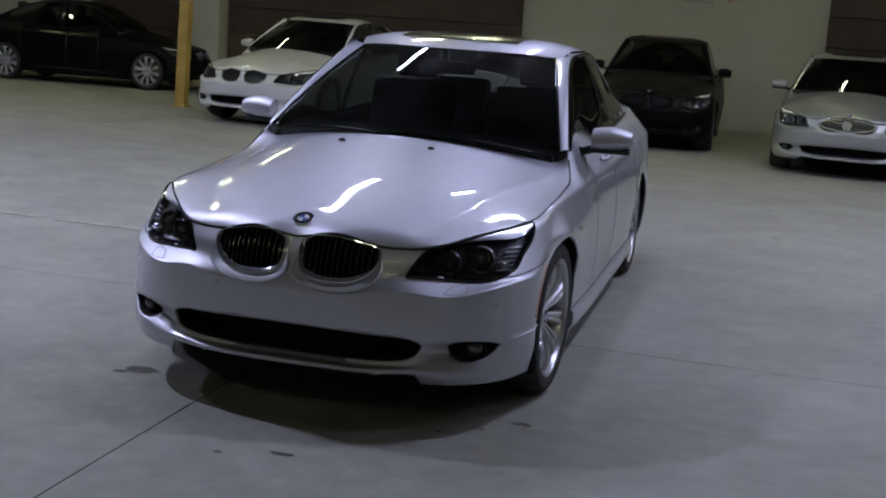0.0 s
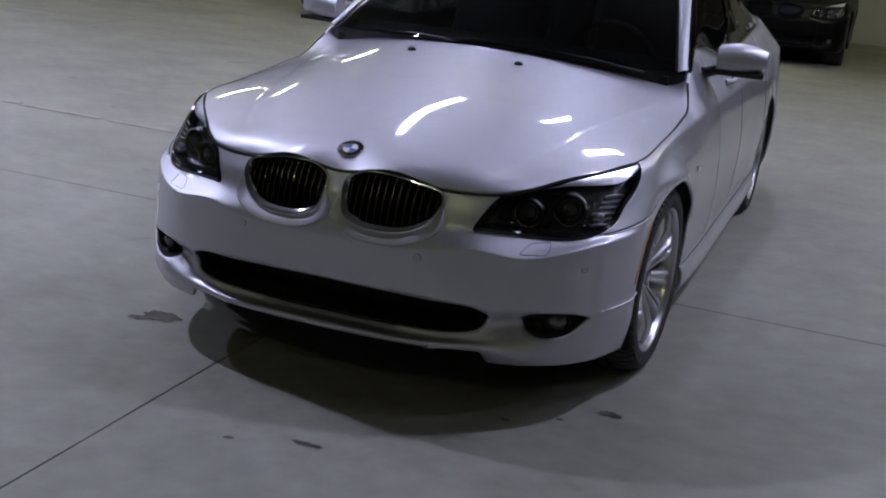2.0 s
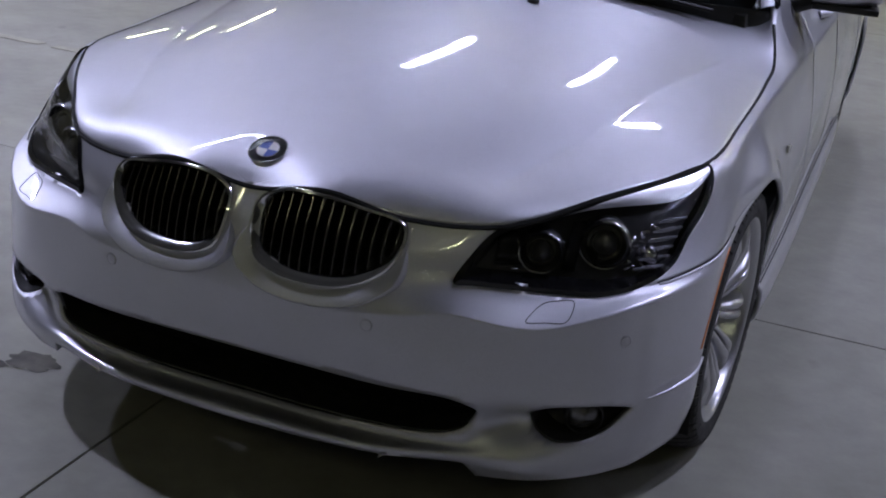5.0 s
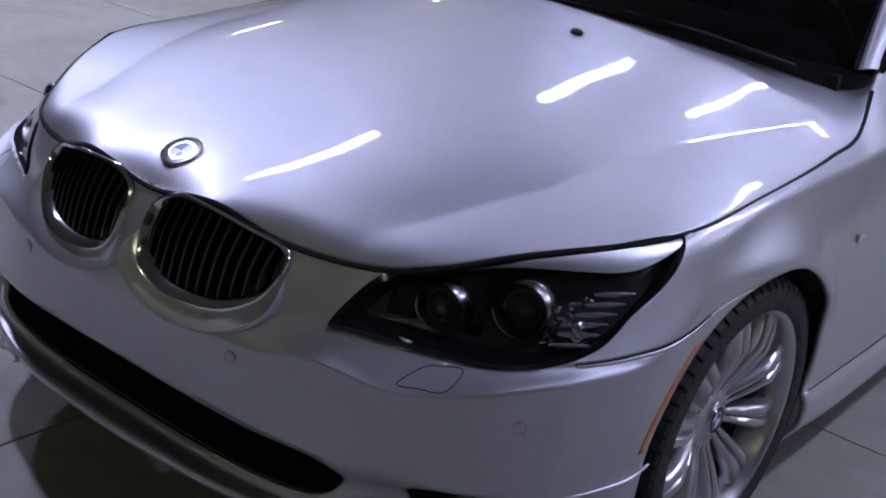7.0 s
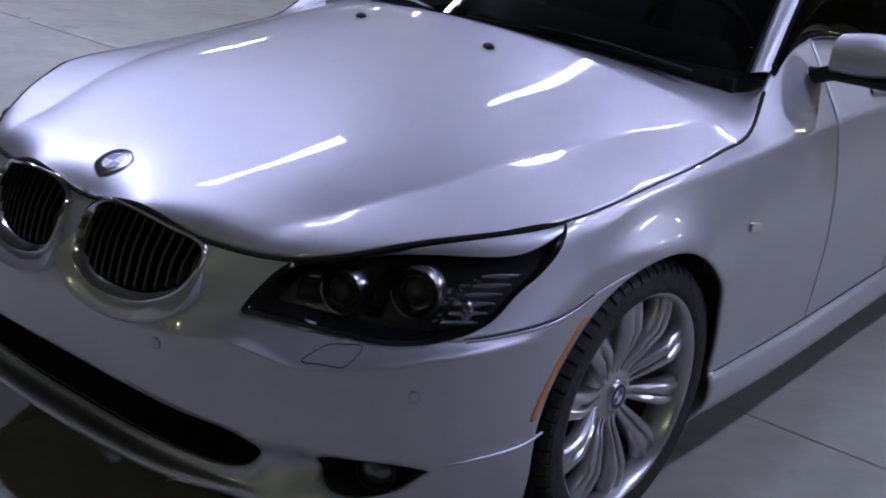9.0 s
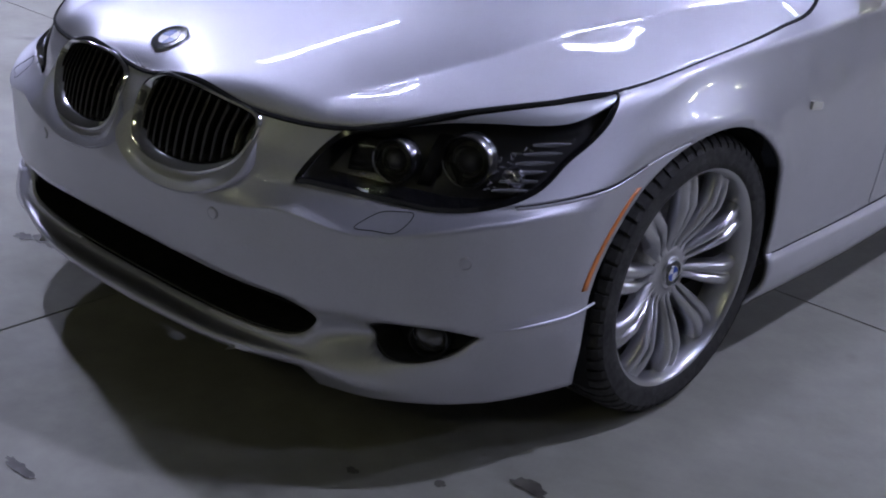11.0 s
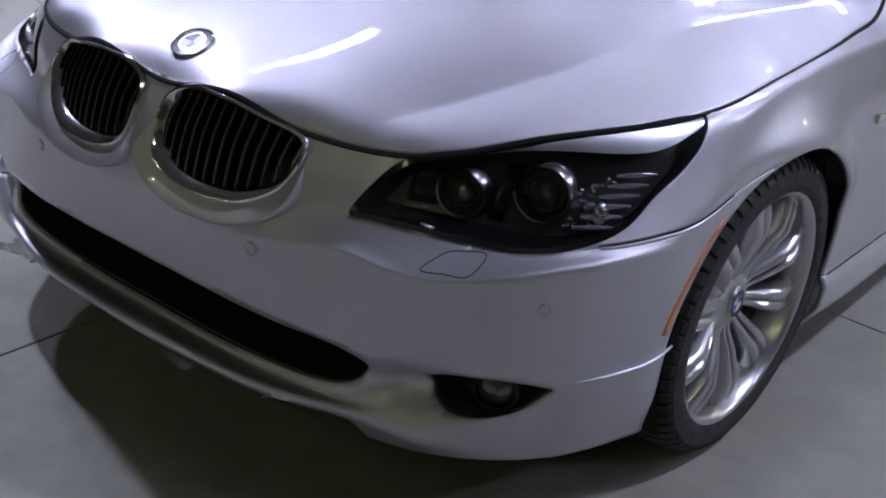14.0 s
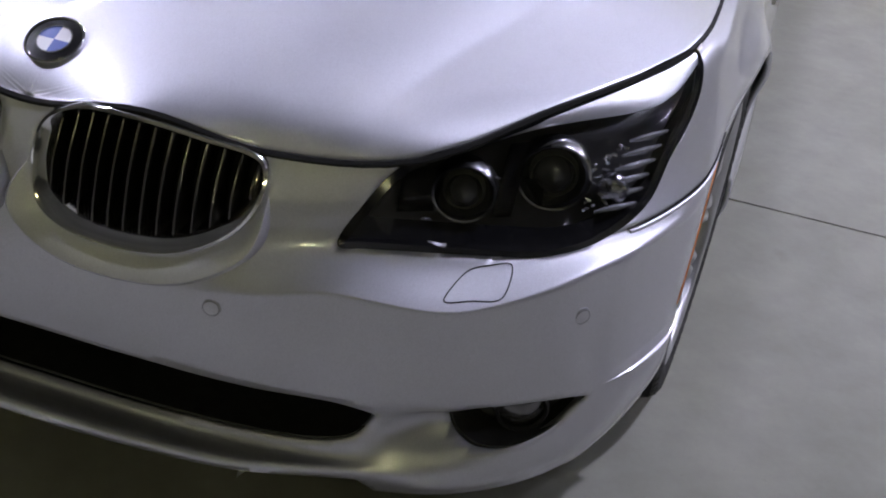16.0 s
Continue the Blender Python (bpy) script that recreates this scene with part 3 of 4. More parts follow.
    lathe(bm, [(.118, W - .100), (.112, W - .078), (.092, W - .062), (.074, W - .055), (.052, W - .050), (.040, W - .047), (.036, W - .043), (0.0005, W - .041)], 40)
    part("hub_cap", bm, mats[1], hub)
    if fine:
        roundel(hub, Matrix.Translation((0, 0, W - .0405)), .031, "")
        for k in range(5):
            bm = bmesh.new()
            t = Matrix.Rotation(2 * math.pi * k / 5 + .5, 4, "Z") @ Matrix.Translation((.060, 0, W - .060))
            lathe(bm, [(.010, 0), (.010, .008), (.007, .009), (.006, .003), (.0004, .003)], 12, t)
            part("bolt", bm, DISC, hub)
    bm = bmesh.new()
    lathe(bm, [(.07, .0), (.172, .0), (.174, -.012), (.172, -.024), (.07, -.024)], 48)
    part("brake_disc", bm, DISC, hub)
    bm = bmesh.new()
    lathe(bm, [(rr - .02, -.05), (.01, -.06)], 32)
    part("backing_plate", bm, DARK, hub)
    return hub


def roundel(parent, m, r, name="emblem"):
    """A round badge: dark ring, blue and white quarters, bright rim."""
    root, at = parent, m
    if name:
        root, at = new(name), Matrix()
        root.parent = parent
        root.matrix_local = m
    bm = bmesh.new()
    lathe(bm, [(r, -.002), (r, .0022), (r * .96, .0035), (r * .92, .0025), (r * .92, .0)], 40, at)
    part("badge_rim", bm, CHROME, root)
    bm = bmesh.new()
    lathe(bm, [(r * .93, .0012), (r * .60, .0019)], 40, at)
    part("badge_ring", bm, TRIM_BLACK, root)
    bm = bmesh.new()
    lathe(bm, [(r * .61, .0012), (r * .61, .003), (r * .56, .003), (r * .56, .0012)], 40, at)
    part("badge_inner_ring", bm, CHROME, root)
    for k in range(4):
        bm = bmesh.new()
        c = bm.verts.new(at @ Vector((0, 0, .0022)))
        arc = [bm.verts.new(at @ Vector((r * .57 * math.cos(math.pi / 2 * (k + j / 8)), r * .57 * math.sin(math.pi / 2 * (k + j / 8)), .0018))) for j in range(9)]
        for p, q in zip(arc, arc[1:]):
            bm.faces.new((c, p, q))
        part("badge_quarter", bm, BLUE if k % 2 else WHITE_ENAMEL, root)
    return root


# ---- greenhouse ----
def screen_low(u):
    return np.stack([.752 * u, 1.205 + .285 * np.abs(u) ** 2.2, 1.008 - .032 * u * u], -1)


def screen_high(u):
    return np.stack([.552 * u, 1.985 + .285 * np.abs(u) ** 2.2, 1.405 - .018 * u * u], -1)


RAIL = np.array([(.752, 1.50, .985), (.672, 1.86, 1.215), (.600, 2.25, 1.405), (.606, 2.6, 1.432), (.600, 3.0, 1.422), (.575, 3.4, 1.355), (.625, 3.8, 1.18), (.675, 4.12, 1.075)])


def rail(y):
    """The side edge of the roof and its pillars at a given y."""
    return hermite(RAIL[:, 1], RAIL, np.asarray(y, float))


def patch(p0, p1, n, bulge=0.0, out=(0, 0, 1)):
    """A strip from the curve p0 to the curve p1, bowed outwards."""
    v = np.linspace(0, 1, n)[None, :, None]
    return p0[:, None] * (1 - v) + p1[:, None] * v + 4 * v * (1 - v) * bulge * np.array(out)


def thick(ob, t=.012):
    mod = ob.modifiers.new("thickness", "SOLIDIFY")
    mod.thickness, mod.offset, mod.use_even_offset = t, -1, False
    return ob


def frame_along(loop, ys, profile, side=1, scale=None):
    """A bar with the given profile (outwards, backwards) laid round an outline of the front view."""
    n = len(loop)
    tan = np.roll(loop, -1, axis=0) - np.roll(loop, 1, axis=0)
    tan /= np.linalg.norm(tan, axis=1)[:, None]
    area = np.sum(loop[:, 0] * np.roll(loop[:, 1], -1) - np.roll(loop[:, 0], -1) * loop[:, 1])
    nor = np.stack([tan[:, 1], -tan[:, 0]], -1) * np.sign(area)
    bm = bmesh.new()
    rings = []
    scale = np.ones(n) if scale is None else scale
    for i in range(n):
        rings.append([bm.verts.new((side * (loop[i, 0] + nor[i, 0] * o * scale[i]), ys[i] + (d * scale[i] if d < 0 else d), loop[i, 1] + nor[i, 1] * o * scale[i])) for o, d in profile])
    for i in range(n):
        p, q = rings[i], rings[(i + 1) % n]
        for j in range(len(profile) - 1):
            bm.faces.new((p[j], p[j + 1], q[j + 1], q[j]))
    return bm


def inner_panel(loop, ys, depth, side, shrink=1.0):
    """A flat-edged back wall behind an outline."""
    c = loop.mean(0)
    bm = bmesh.new()
    mid = bm.verts.new((side * c[0], float(np.mean(ys)) + depth, c[1]))
    ring = [bm.verts.new((side * (c[0] + (p[0] - c[0]) * shrink), y + depth, c[1] + (p[1] - c[1]) * shrink)) for p, y in zip(loop, ys)]
    for p, q in zip(ring, ring[1:] + ring[:1]):
        bm.faces.new((mid, p, q))
    return bm


def shut_line(parent, pts, r=.0028):
    bm = bmesh.new()
    tube(bm, pts, r, 6)
    return part("shut_line", bm, DARK, parent)


KIDNEY_Y = at_front(KIDNEY[:, 0], KIDNEY[:, 1])
LAMP_Y = at_front(LAMP[:, 0], LAMP[:, 1])


def kidney_grille(parent, side, fine):
    root = new("kidney_grille")
    root.parent = parent
    ring = [(.002, .012), (.003, .000), (.001, -.006), (-.003, -.008), (-.006, -.006), (-.014, .004), (-.019, .014), (-.021, .055)]
    part("chrome_ring", frame_along(KIDNEY, KIDNEY_Y, ring, side), CHROME, root, "chrome surround")
    if fine:
        w = step(-KIDNEY[:, 1], -.655, -.595)
        sy = at_front(KIDNEY[:, 0] * (1 + .02 * w), KIDNEY[:, 1] - .012 * w) + .006 * (1 - w)
        bm = frame_along(KIDNEY, sy, [(.042, .014), (.040, -.004), (.037, -.018), (.032, -.022), (.026, -.019), (.012, -.008), (.001, .003)], side, .15 + .85 * w)
        part("surround", bm, parent["paint_of"], root, "body-coloured surround")
    # black sheet in place of the shaded depth behind the slats
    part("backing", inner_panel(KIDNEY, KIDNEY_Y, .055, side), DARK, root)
    xs = np.linspace(.054, .314, 13)
    for x in xs:
        zs = np.linspace(.56, .73, 171)
        zs = zs[outline_distance(KIDNEY, np.full(171, x), zs) < -.010]
        if len(zs) < 10:
            continue
        z = np.linspace(zs[0], zs[-1], 12 if fine else 4)
        y = at_front(np.full_like(z, x), z)
        bow = .006 * np.sin(np.pi * (z - zs[0]) / (zs[-1] - zs[0]))
        bm = bmesh.new()
        rows = [[bm.verts.new((side * (x + dx), yy + dd - bb, zz)) for dx, dd in ((-.0040, .045), (-.0032, .013), (-.0011, .009), (.0011, .009), (.0032, .013), (.0040, .045))] for yy, zz, bb in zip(y, z, bow)]
        for p, q in zip(rows, rows[1:]):
            for j in range(5):
                bm.faces.new((p[j], p[j + 1], q[j + 1], q[j]))
        part("slat", bm, SLAT, root)
    return root


SLAT = mat("black_slat", (0.1, 0.097, 0.093), 0.25, 0.95)
BROW = mat("satin_lamp_trim", (0.82, 0.82, 0.84), 0.3, 0.7, Coat_Weight=0.5)
SATIN_GREY = mat("grey_light_ring", (0.16, 0.16, 0.15), 0.3)
EYE_GLASS = mat("projector_glass", (0.16, 0.16, 0.17), 0.08, 0.6, Coat_Weight=1.0)
BEZEL = mat("dark_chrome", (0.4, 0.4, 0.41), 0.22, 1.0)
FROSTED = mat("frosted_lamp_rib", (0.6, 0.6, 0.63), 0.22, 0.75, Coat_Weight=1.0)
LAMP_HOUSING = mat("black_lamp_housing", (0.075, 0.074, 0.076), 0.28, 0.5)


def headlight(parent, side, fine):
    root = new("headlight")
    root.parent = parent
    res = .006 if fine else .014
    av, bv = span(KA[2] + .06, KA[7], res), span(0.0, SEAM + .05, res)
    if side < 0:
        av = -av[::-1]
    lens = part_mesh("lens", cut_skin(av, bv, [cut_outline(LAMP)], True), LENS_GLASS, root, "clear lens")
    lens.visible_shadow = False
    # seal round the lens
    part("seal", frame_along(LAMP, LAMP_Y, [(.003, .004), (.003, -.0015), (-.009, -.0025), (-.011, .02), (-.014, .06)], side), TRIM_BLACK, root)
    c = np.array([.62, .64])
    inner = cut_skin(av, bv, [cut_outline(c + (LAMP - c) * .99)], True)
    for v in inner.vertices:
        v.co.y += .060
        v.co.x -= side * .022
    part_mesh("housing", inner, LAMP_HOUSING, root, "black lamp housing")
    # bright brow along the upper edge
    aa = np.linspace(KA[3] + .02, KA[6] + .010, 44)
    q = (aa - aa[0]) / (aa[-1] - aa[0])
    lo = (.009 + .034 * step(q, .05, .9)) * step(1 - q, -.02, .05)
    p0, p1 = skin(aa * side, .003 + 0 * aa), skin(aa * side, .005 + lo)
    g = patch(p0 + np.array([-.003 * side, .005, 0]), p1 + np.array([-.003 * side, .005, 0]), 8, .004, (.5 * side, -.6, .3))
    part_mesh("brow", from_grid(g), BROW, root, "satin silver brow")
    # two round lamps
    for x, z, r, depth in ((.565, .640, .042, .030), (.668, .650, .050, .032)):
        y = float(at_front(x, z))
        m = Matrix.Translation((side * (x - .008), y + depth, z)) @ Matrix.Rotation(radians(90), 4, "X") @ Matrix.Rotation(radians(14 * side), 4, "Y")
        bm = bmesh.new()
        lathe(bm, [(r + .004, -.03), (r + .003, .0), (r + .001, .003), (r - .002, .002), (r - .004, -.01)], 40, m)
        part("bezel", bm, BEZEL, root, "chrome ring")
        bm = bmesh.new()
        lathe(bm, [(r - .006, -.004), (r - .010, -.014), (r * .66, -.022), (r * .5, -.026)], 40, m)
        part("reflector", bm, BEZEL, root)
        bm = bmesh.new()
        lathe(bm, [(r * .70, -.024), (r * .69, -.010), (r * .64, -.006), (r * .60, -.010)], 36, m)
        part("light_ring", bm, SATIN_GREY, root, "grey light ring")
        bm = bmesh.new()
        lathe(bm, [(r * .60, -.022), (r * .58, -.008), (r * .45, .003), (r * .25, .009), (.0004, .011)], 28, m)
        part("projector", bm, EYE_GLASS, root)
    # dark shutter wall between the lamps, and the stepped reflector under the brow
    for x0, x1, z0, z1, back in ((.488, .535, .610, .675, .050), (.606, .628, .600, .690, .046)):
        gx, gz = np.meshgrid(np.linspace(x0, x1, 5), np.linspace(z0, z1, 4), indexing="ij")
        g = np.stack([side * (gx - .01), at_front(gx, gz) + back, gz], -1)
        thick(part_mesh("inner_trim", from_grid(g, flip=side < 0), TRIM_BLACK, root), .006)
    # ribbed turn signal at the outer end
    for k in range(6):
        z = .612 + .0155 * k
        xs = np.linspace(.728 + .004 * k, .778 + .003 * k, 7)
        ys = at_front(xs, np.full_like(xs, z)) + .010
        bm = bmesh.new()
        tube(bm, [(side * (x - .005), y, z + .0006 * j) for j, (x, y) in enumerate(zip(xs, ys))], .0058, 8, radii=[.002, .0034, .0044, .005, .0046, .0036, .002])
        part("rib", bm, FROSTED, root)
    bm = bmesh.new()
    lathe(bm, [(.026, -.01), (.024, .004), (.018, .010), (.0004, .013)], 20, Matrix.Translation((side * .735, float(at_front(.735, .628)) + .034, .628)) @ Matrix.Rotation(radians(90), 4, "X"))
    part("side_reflector", bm, BULB_GLASS, root)
    for x, z, w, tilt in ((.520, .612, .007, 4), (.578, .664, .020, -8), (.668, .668, .018, -6)):
        bm = bmesh.new()
        y = float(at_front(x, z)) + .028
        tube(bm, [(side * (x - w), y - w * .4, z - w * math.sin(radians(tilt))), (side * x, y - .002, z + .001), (side * (x + w), y + w * .4, z + w * math.sin(radians(tilt)))], .002, 6, radii=[.0012, .003, .0012])
        part("reflector_edge", bm, FROSTED, root)
    rng = random.Random(7)
    bm = bmesh.new()
    spots = [(rng.uniform(.705, .748), rng.uniform(.602, .682)) for k in range(46 if fine else 12)]
    deep = at_front(*np.array(spots).T) + .030
    for (x, z), y in zip(spots, deep):
        turn = Matrix.Rotation(rng.uniform(-.6, .6), 4, "Z") @ Matrix.Rotation(rng.uniform(-.8, .8), 4, "X") @ Matrix.Rotation(rng.uniform(-.5, .5), 4, "Y")
        box(bm, (rng.uniform(.003, .009), .002, rng.uniform(.002, .005)), (side * x, y, z), turn)
    tagged(part("facet", bm, FROSTED, root, "bright reflector facets", smooth=False), kind="stuff")
    return root


def side_mirror(parent, side):
    root = new("side_mirror")
    root.parent = parent
    bm = bmesh.new()
    rows = []
    for u in np.linspace(0, 1, 15):
        x = .842 + .188 * u
        h = .060 + .010 * math.sin(math.pi * min(1, u * 1.1)) - .018 * u ** 5
        dpt = .075 * (1 - .35 * u ** 3)
        rows.append([bm.verts.new((side * x, 1.765 + .03 * u - math.cos(ang) * dpt * (1 if math.cos(ang) > 0 else .45), 1.022 + .006 * u + math.copysign(abs(math.sin(ang)) ** .7, math.sin(ang)) * h * (1 if math.sin(ang) > 0 else .75))) for ang in np.linspace(0, 2 * math.pi, 28, endpoint=False)])
    for p, q in zip(rows, rows[1:]):
        for k in range(28):
            bm.faces.new((p[k], p[(k + 1) % 28], q[(k + 1) % 28], q[k]))
    bm.faces.new(rows[0])
    bm.faces.new(rows[-1])
    bmesh.ops.bevel(bm, geom=[e for e in bm.edges if len(e.link_faces) == 2 and e.calc_face_angle(0) > 1.0], offset=.012, segments=3, affect="EDGES")
    part("cap", bm, parent["paint_of"], root, "body-coloured cap")
    bm = bmesh.new()
    box(bm, (.185, .10, .018), (side * .932, 1.765, .974), Matrix.Rotation(radians(4 * side), 4, "Z"), .006)
    part("underside", bm, PLASTIC, root, "black underside")
    bm = bmesh.new()
    tube(bm, [(side * .76, 1.735, .958), (side * .80, 1.745, .965), (side * .855, 1.76, .985)], .02, 10, radii=[.030, .022, .020])
    part("arm", bm, PLASTIC, root, "black arm")
    bm = bmesh.new()
    box(bm, (.165, .004, .075), (side * .935, 1.797, 1.018), Matrix.Rotation(radians(6 * side), 4, "Z"), .0015)
    part("mirror_glass", bm, CHROME, root)
    return root


def seat(parent, at, width=.50):
    root = new("seat")
    root.parent = parent
    root.matrix_local = Matrix.Translation(at)
    bm = bmesh.new()
    box(bm, (width, .50, .16), (0, 0, 0), None, .05)
    part("cushion", bm, CABIN, root)
    bm = bmesh.new()
    box(bm, (width, .13, .62), (0, .30, .34), Matrix.Rotation(radians(-18), 4, "X"), .045)
    part("backrest", bm, CABIN, root)
    bm = bmesh.new()
    box(bm, (.26, .10, .17), (0, .43, .74), Matrix.Rotation(radians(-12), 4, "X"), .04)
    part("headrest", bm, CABIN, root)
    return root


def details(root, side, colour):
    # amber side marker along the front edge of the arch
    zs = np.linspace(.415, .598, 14)
    r = arch_radius(.35, zs) + .012
    ys = ARCH_Y - np.sqrt(r * r - (zs - ARCH_Z) ** 2)
    p, q = at_side(ys, zs), at_side(ys - .017, zs + .002)
    p[:, 0] += .0006
    q[:, 0] += .0014
    flip = np.array([side, 1, 1])
    thick(part_mesh("side_marker", from_grid(patch(q * flip, p * flip, 4, .0008, (side, 0, 0)), flip=side > 0), AMBER, root, "amber side marker"), .006)
    # rolled edges: under the lamp seam, and the flank's fold towards the arch
    q = lambda u, v: skin(np.asarray(u) * side, np.asarray(v))
    u = np.linspace(KA[5] + .04, KA[6] + .14, 24)
    bm = bmesh.new()
    tube(bm, (q(u, np.full(24, SEAM + .006)) + np.array([-.0012 * side, .001, 0])).tolist(), .0034, 8)
    part("rolled_edge", bm, colour, root)
    ys = np.linspace(.262, .488, 24)
    fold = at_side(ys, .362 + .024 * np.clip((ys - .26) / .24, 0, 1) - .006)
    fold[:, 0] -= .0015
    bm = bmesh.new()
    tube(bm, (fold * np.array([side, 1, 1])).tolist(), .004, 8, radii=(.0042 * np.sin(np.linspace(.15, 2.6, 24)) + .0004).tolist())
    part("rolled_edge", bm, colour, root)
    # washer flap
    loop = smooth_loop([(.577, .542), (.581, .552), (.593, .564), (.618, .568), (.642, .568), (.648, .557), (.646, .544), (.610, .541)], 8)
    y = at_front(loop[:, 0], loop[:, 1])
    bm = bmesh.new()
    tube(bm, [(side * x, yy - .0005, z) for (x, z), yy in zip(loop, y)], .0010, 6, True)
    part("washer_flap_gap", bm, PLASTIC, root)
    # parking sensors
    for x, z in ((.293, .500), (.746, .495)):
        y = float(at_front(x, z))
        tilt = 8 if x < .5 else 42
        m = Matrix.Translation((side * x, y, z)) @ Matrix.Rotation(radians(tilt * side), 4, "Z") @ Matrix.Rotation(radians(90), 4, "X")
        bm = bmesh.new()
        lathe(bm, [(.0135, -.004), (.0135, .0012), (.0120, .0020), (.0112, .0004), (.0105, .0024), (.0004, .0034)], 24, m)
        part("parking_sensor", bm, colour, root)
    # side repeater
    p = at_side(np.array([1.302]), np.array([.655]))[0]
    bm = bmesh.new()
    box(bm, (.012, .062, .020), (side * p[0], 1.302, .655), Matrix.Rotation(radians(-8), 4, "X"), .004)
    part("side_repeater", bm, LENS_PLASTIC, root, "pale side repeater")
    # washer nozzle
    bm = bmesh.new()
    lathe(bm, [(.015, -.002), (.014, .004), (.009, .008), (.0004, .009)], 14, Matrix.Translation((side * .213, 1.072, HOOD_AT_NOZZLE)) @ Matrix.Rotation(radians(10), 4, "X") @ Matrix.Diagonal((1.1, .8, 1, 1)))
    part("washer_nozzle", bm, PLASTIC, root)
    # wiper
    us = np.linspace(.80, -.10, 12) if side > 0 else np.linspace(.02, -.78, 12)
    w = screen_low(us) + np.array([0, .022, .003]) + np.linspace(0, 1, 12)[:, None] * np.array([0, .012, .006])
    bm = bmesh.new()
    tube(bm, w.tolist(), .007, 6)
    tube(bm, [tuple(w[0] + np.array([.02, -.03, -.02])), tuple(w[3] + np.array([0, -.012, .002])), tuple(w[6] + np.array([0, -.004, .004]))], .006, 6)
    part("wiper", bm, PLASTIC, root, "black wiper")


LENS_PLASTIC = mat("milky_lens_plastic", (0.55, 0.54, 0.46), 0.25, 0.0, Coat_Weight=1.0)
HOOD_AT_NOZZLE = .974


CREASES = [KB[k] + s for k, s in ((1, -.004), (2, .004), (4, -.003), (5, .003))]


def car(name, label, colour, m, fine=False, face="kidney", steer=0.0):
    """A four-door saloon. fine: the one that is seen from near."""
    root = new(name)
    root.matrix_world = m
    root["paint_of"] = colour
    tagged(root, label, "car")
    r1 = .009 if fine else .03
    lamp, kid = cut_outline(LAMP), cut_outline(KIDNEY)
    front, rear = cut_arch(ARCH_Y), cut_arch(AXLE_REAR)
    bv = span(0, KB[-1], r1, *KB, *CREASES)
    # front bumper with the nose round the grilles
    av = span(-KA[7], KA[7], r1, *KA[:8], *(-KA[:8]))
    ob = part_mesh("front_bumper", cut_skin(av, bv, [front, lamp, kid, cut_outline(INTAKE), cut_outline(FOG), cut_chin, cut_fender]), colour, root)
    thick(ob, .014)
    for side in (1, -1):
        def strip(a0, a1, b0, b1, cuts, nm, res=r1):
            v = span(a0, a1, res, *KA)
            ob = part_mesh(nm, cut_skin(v if side > 0 else -v[::-1], span(b0, b1, res, *KB, *CREASES), cuts), colour, root)
            thick(ob)
        strip(KA[4], KA[10] + .30, 0, SILL, [lamp, front, cut_bumper], "fender")
        r2 = r1 * 2
        strip(KA[10] + .30, KA[11], 0, SILL, [], "front_door", r2)
        strip(KA[11], KA[12] + .30, 0, SILL, [rear], "rear_door", r2)
        strip(KA[7], KA[13], SILL, KB[-1], [front, rear], "side_skirt", r2)
        q = lambda a, b: tuple(skin(np.array(a * side), np.array(b)).tolist())
        for a in (KA[10] + .30, KA[11], KA[12] + .30):
            shut_line(root, [q(a, b) for b in np.linspace(.0, SILL, 24)], .0005)
        shut_line(root, [q(a, SEAM) for a in np.linspace(KA[5] + .035, KA[6] + .145, 16)], .002)
        shut_line(root, [q(a, SILL) for a in np.linspace(KA[8] + .02, KA[13] - .36, 30)], .002)
    # tail
    av = span(KA[12] + .30, 2 * LA - KA[12] - .30, .04)
    thick(part_mesh("rear_body", cut_skin(av, span(0, KB[-1], .035, *KB), [rear]), colour, root))
    # hood
    half = np.r_[np.linspace(0, .06, 7 if fine else 3), np.linspace(.06, 1, 76 if fine else 24)[1:]]
    av, dv = span(.004, KA[10] - .004, r1 * 1.1), np.r_[half, 2 - half[-2::-1]]
    hood = part_mesh("hood", cut_skin(av, dv, [], surface=hood_surface), colour, root)
    thick(hood, .008)
    e = skin(np.linspace(-KA[10] + .03, KA[10] - .03, 160), np.zeros(160))
    e[:, 2] -= .004
    shut_line(root, e.tolist(), .0055)
    # greenhouse
    u = np.linspace(-1, 1, 41)
    g = patch(screen_low(u * .968), screen_high(u * .968), 20, .022, (0, -.6, .8))
    part_mesh("windscreen", from_grid(g), WINDOW_GLASS, root, "dark windscreen")
    cowl0 = screen_low(u) + np.array([0, -.012, -.010])
    cowl1 = hood_surface(np.full(41, KA[10] - .004), 1 - u)
    part_mesh("cowl", from_grid(patch(cowl1 + np.array([0, .003, -.014]), cowl0 + np.array([0, .03, .004]), 4)), PLASTIC, root, "black cowl")
    roofs = []
    for y0, bow, w, zc, dr in ((1.985, .285, .556, 1.408, .016), (2.2, .20, .585, 1.455, .026), (2.5, .05, .604, 1.484, .046), (2.85, -.05, .603, 1.486, .050), (3.15, -.10, .59, 1.458, .048), (3.42, -.12, .570, 1.395, .030)):
        roofs.append(np.stack([w * u, y0 + bow * np.abs(u) ** 2.2, zc - dr * np.abs(u) ** 4.5], -1))
    roofs = np.array(roofs)
    kv = np.r_[0, np.cumsum(np.linalg.norm(np.diff(roofs[:, 20], axis=0), axis=1))]
    part_mesh("roof", from_grid(hermite(kv, roofs, np.linspace(0, kv[-1], 30)).transpose(1, 0, 2)), colour, root)
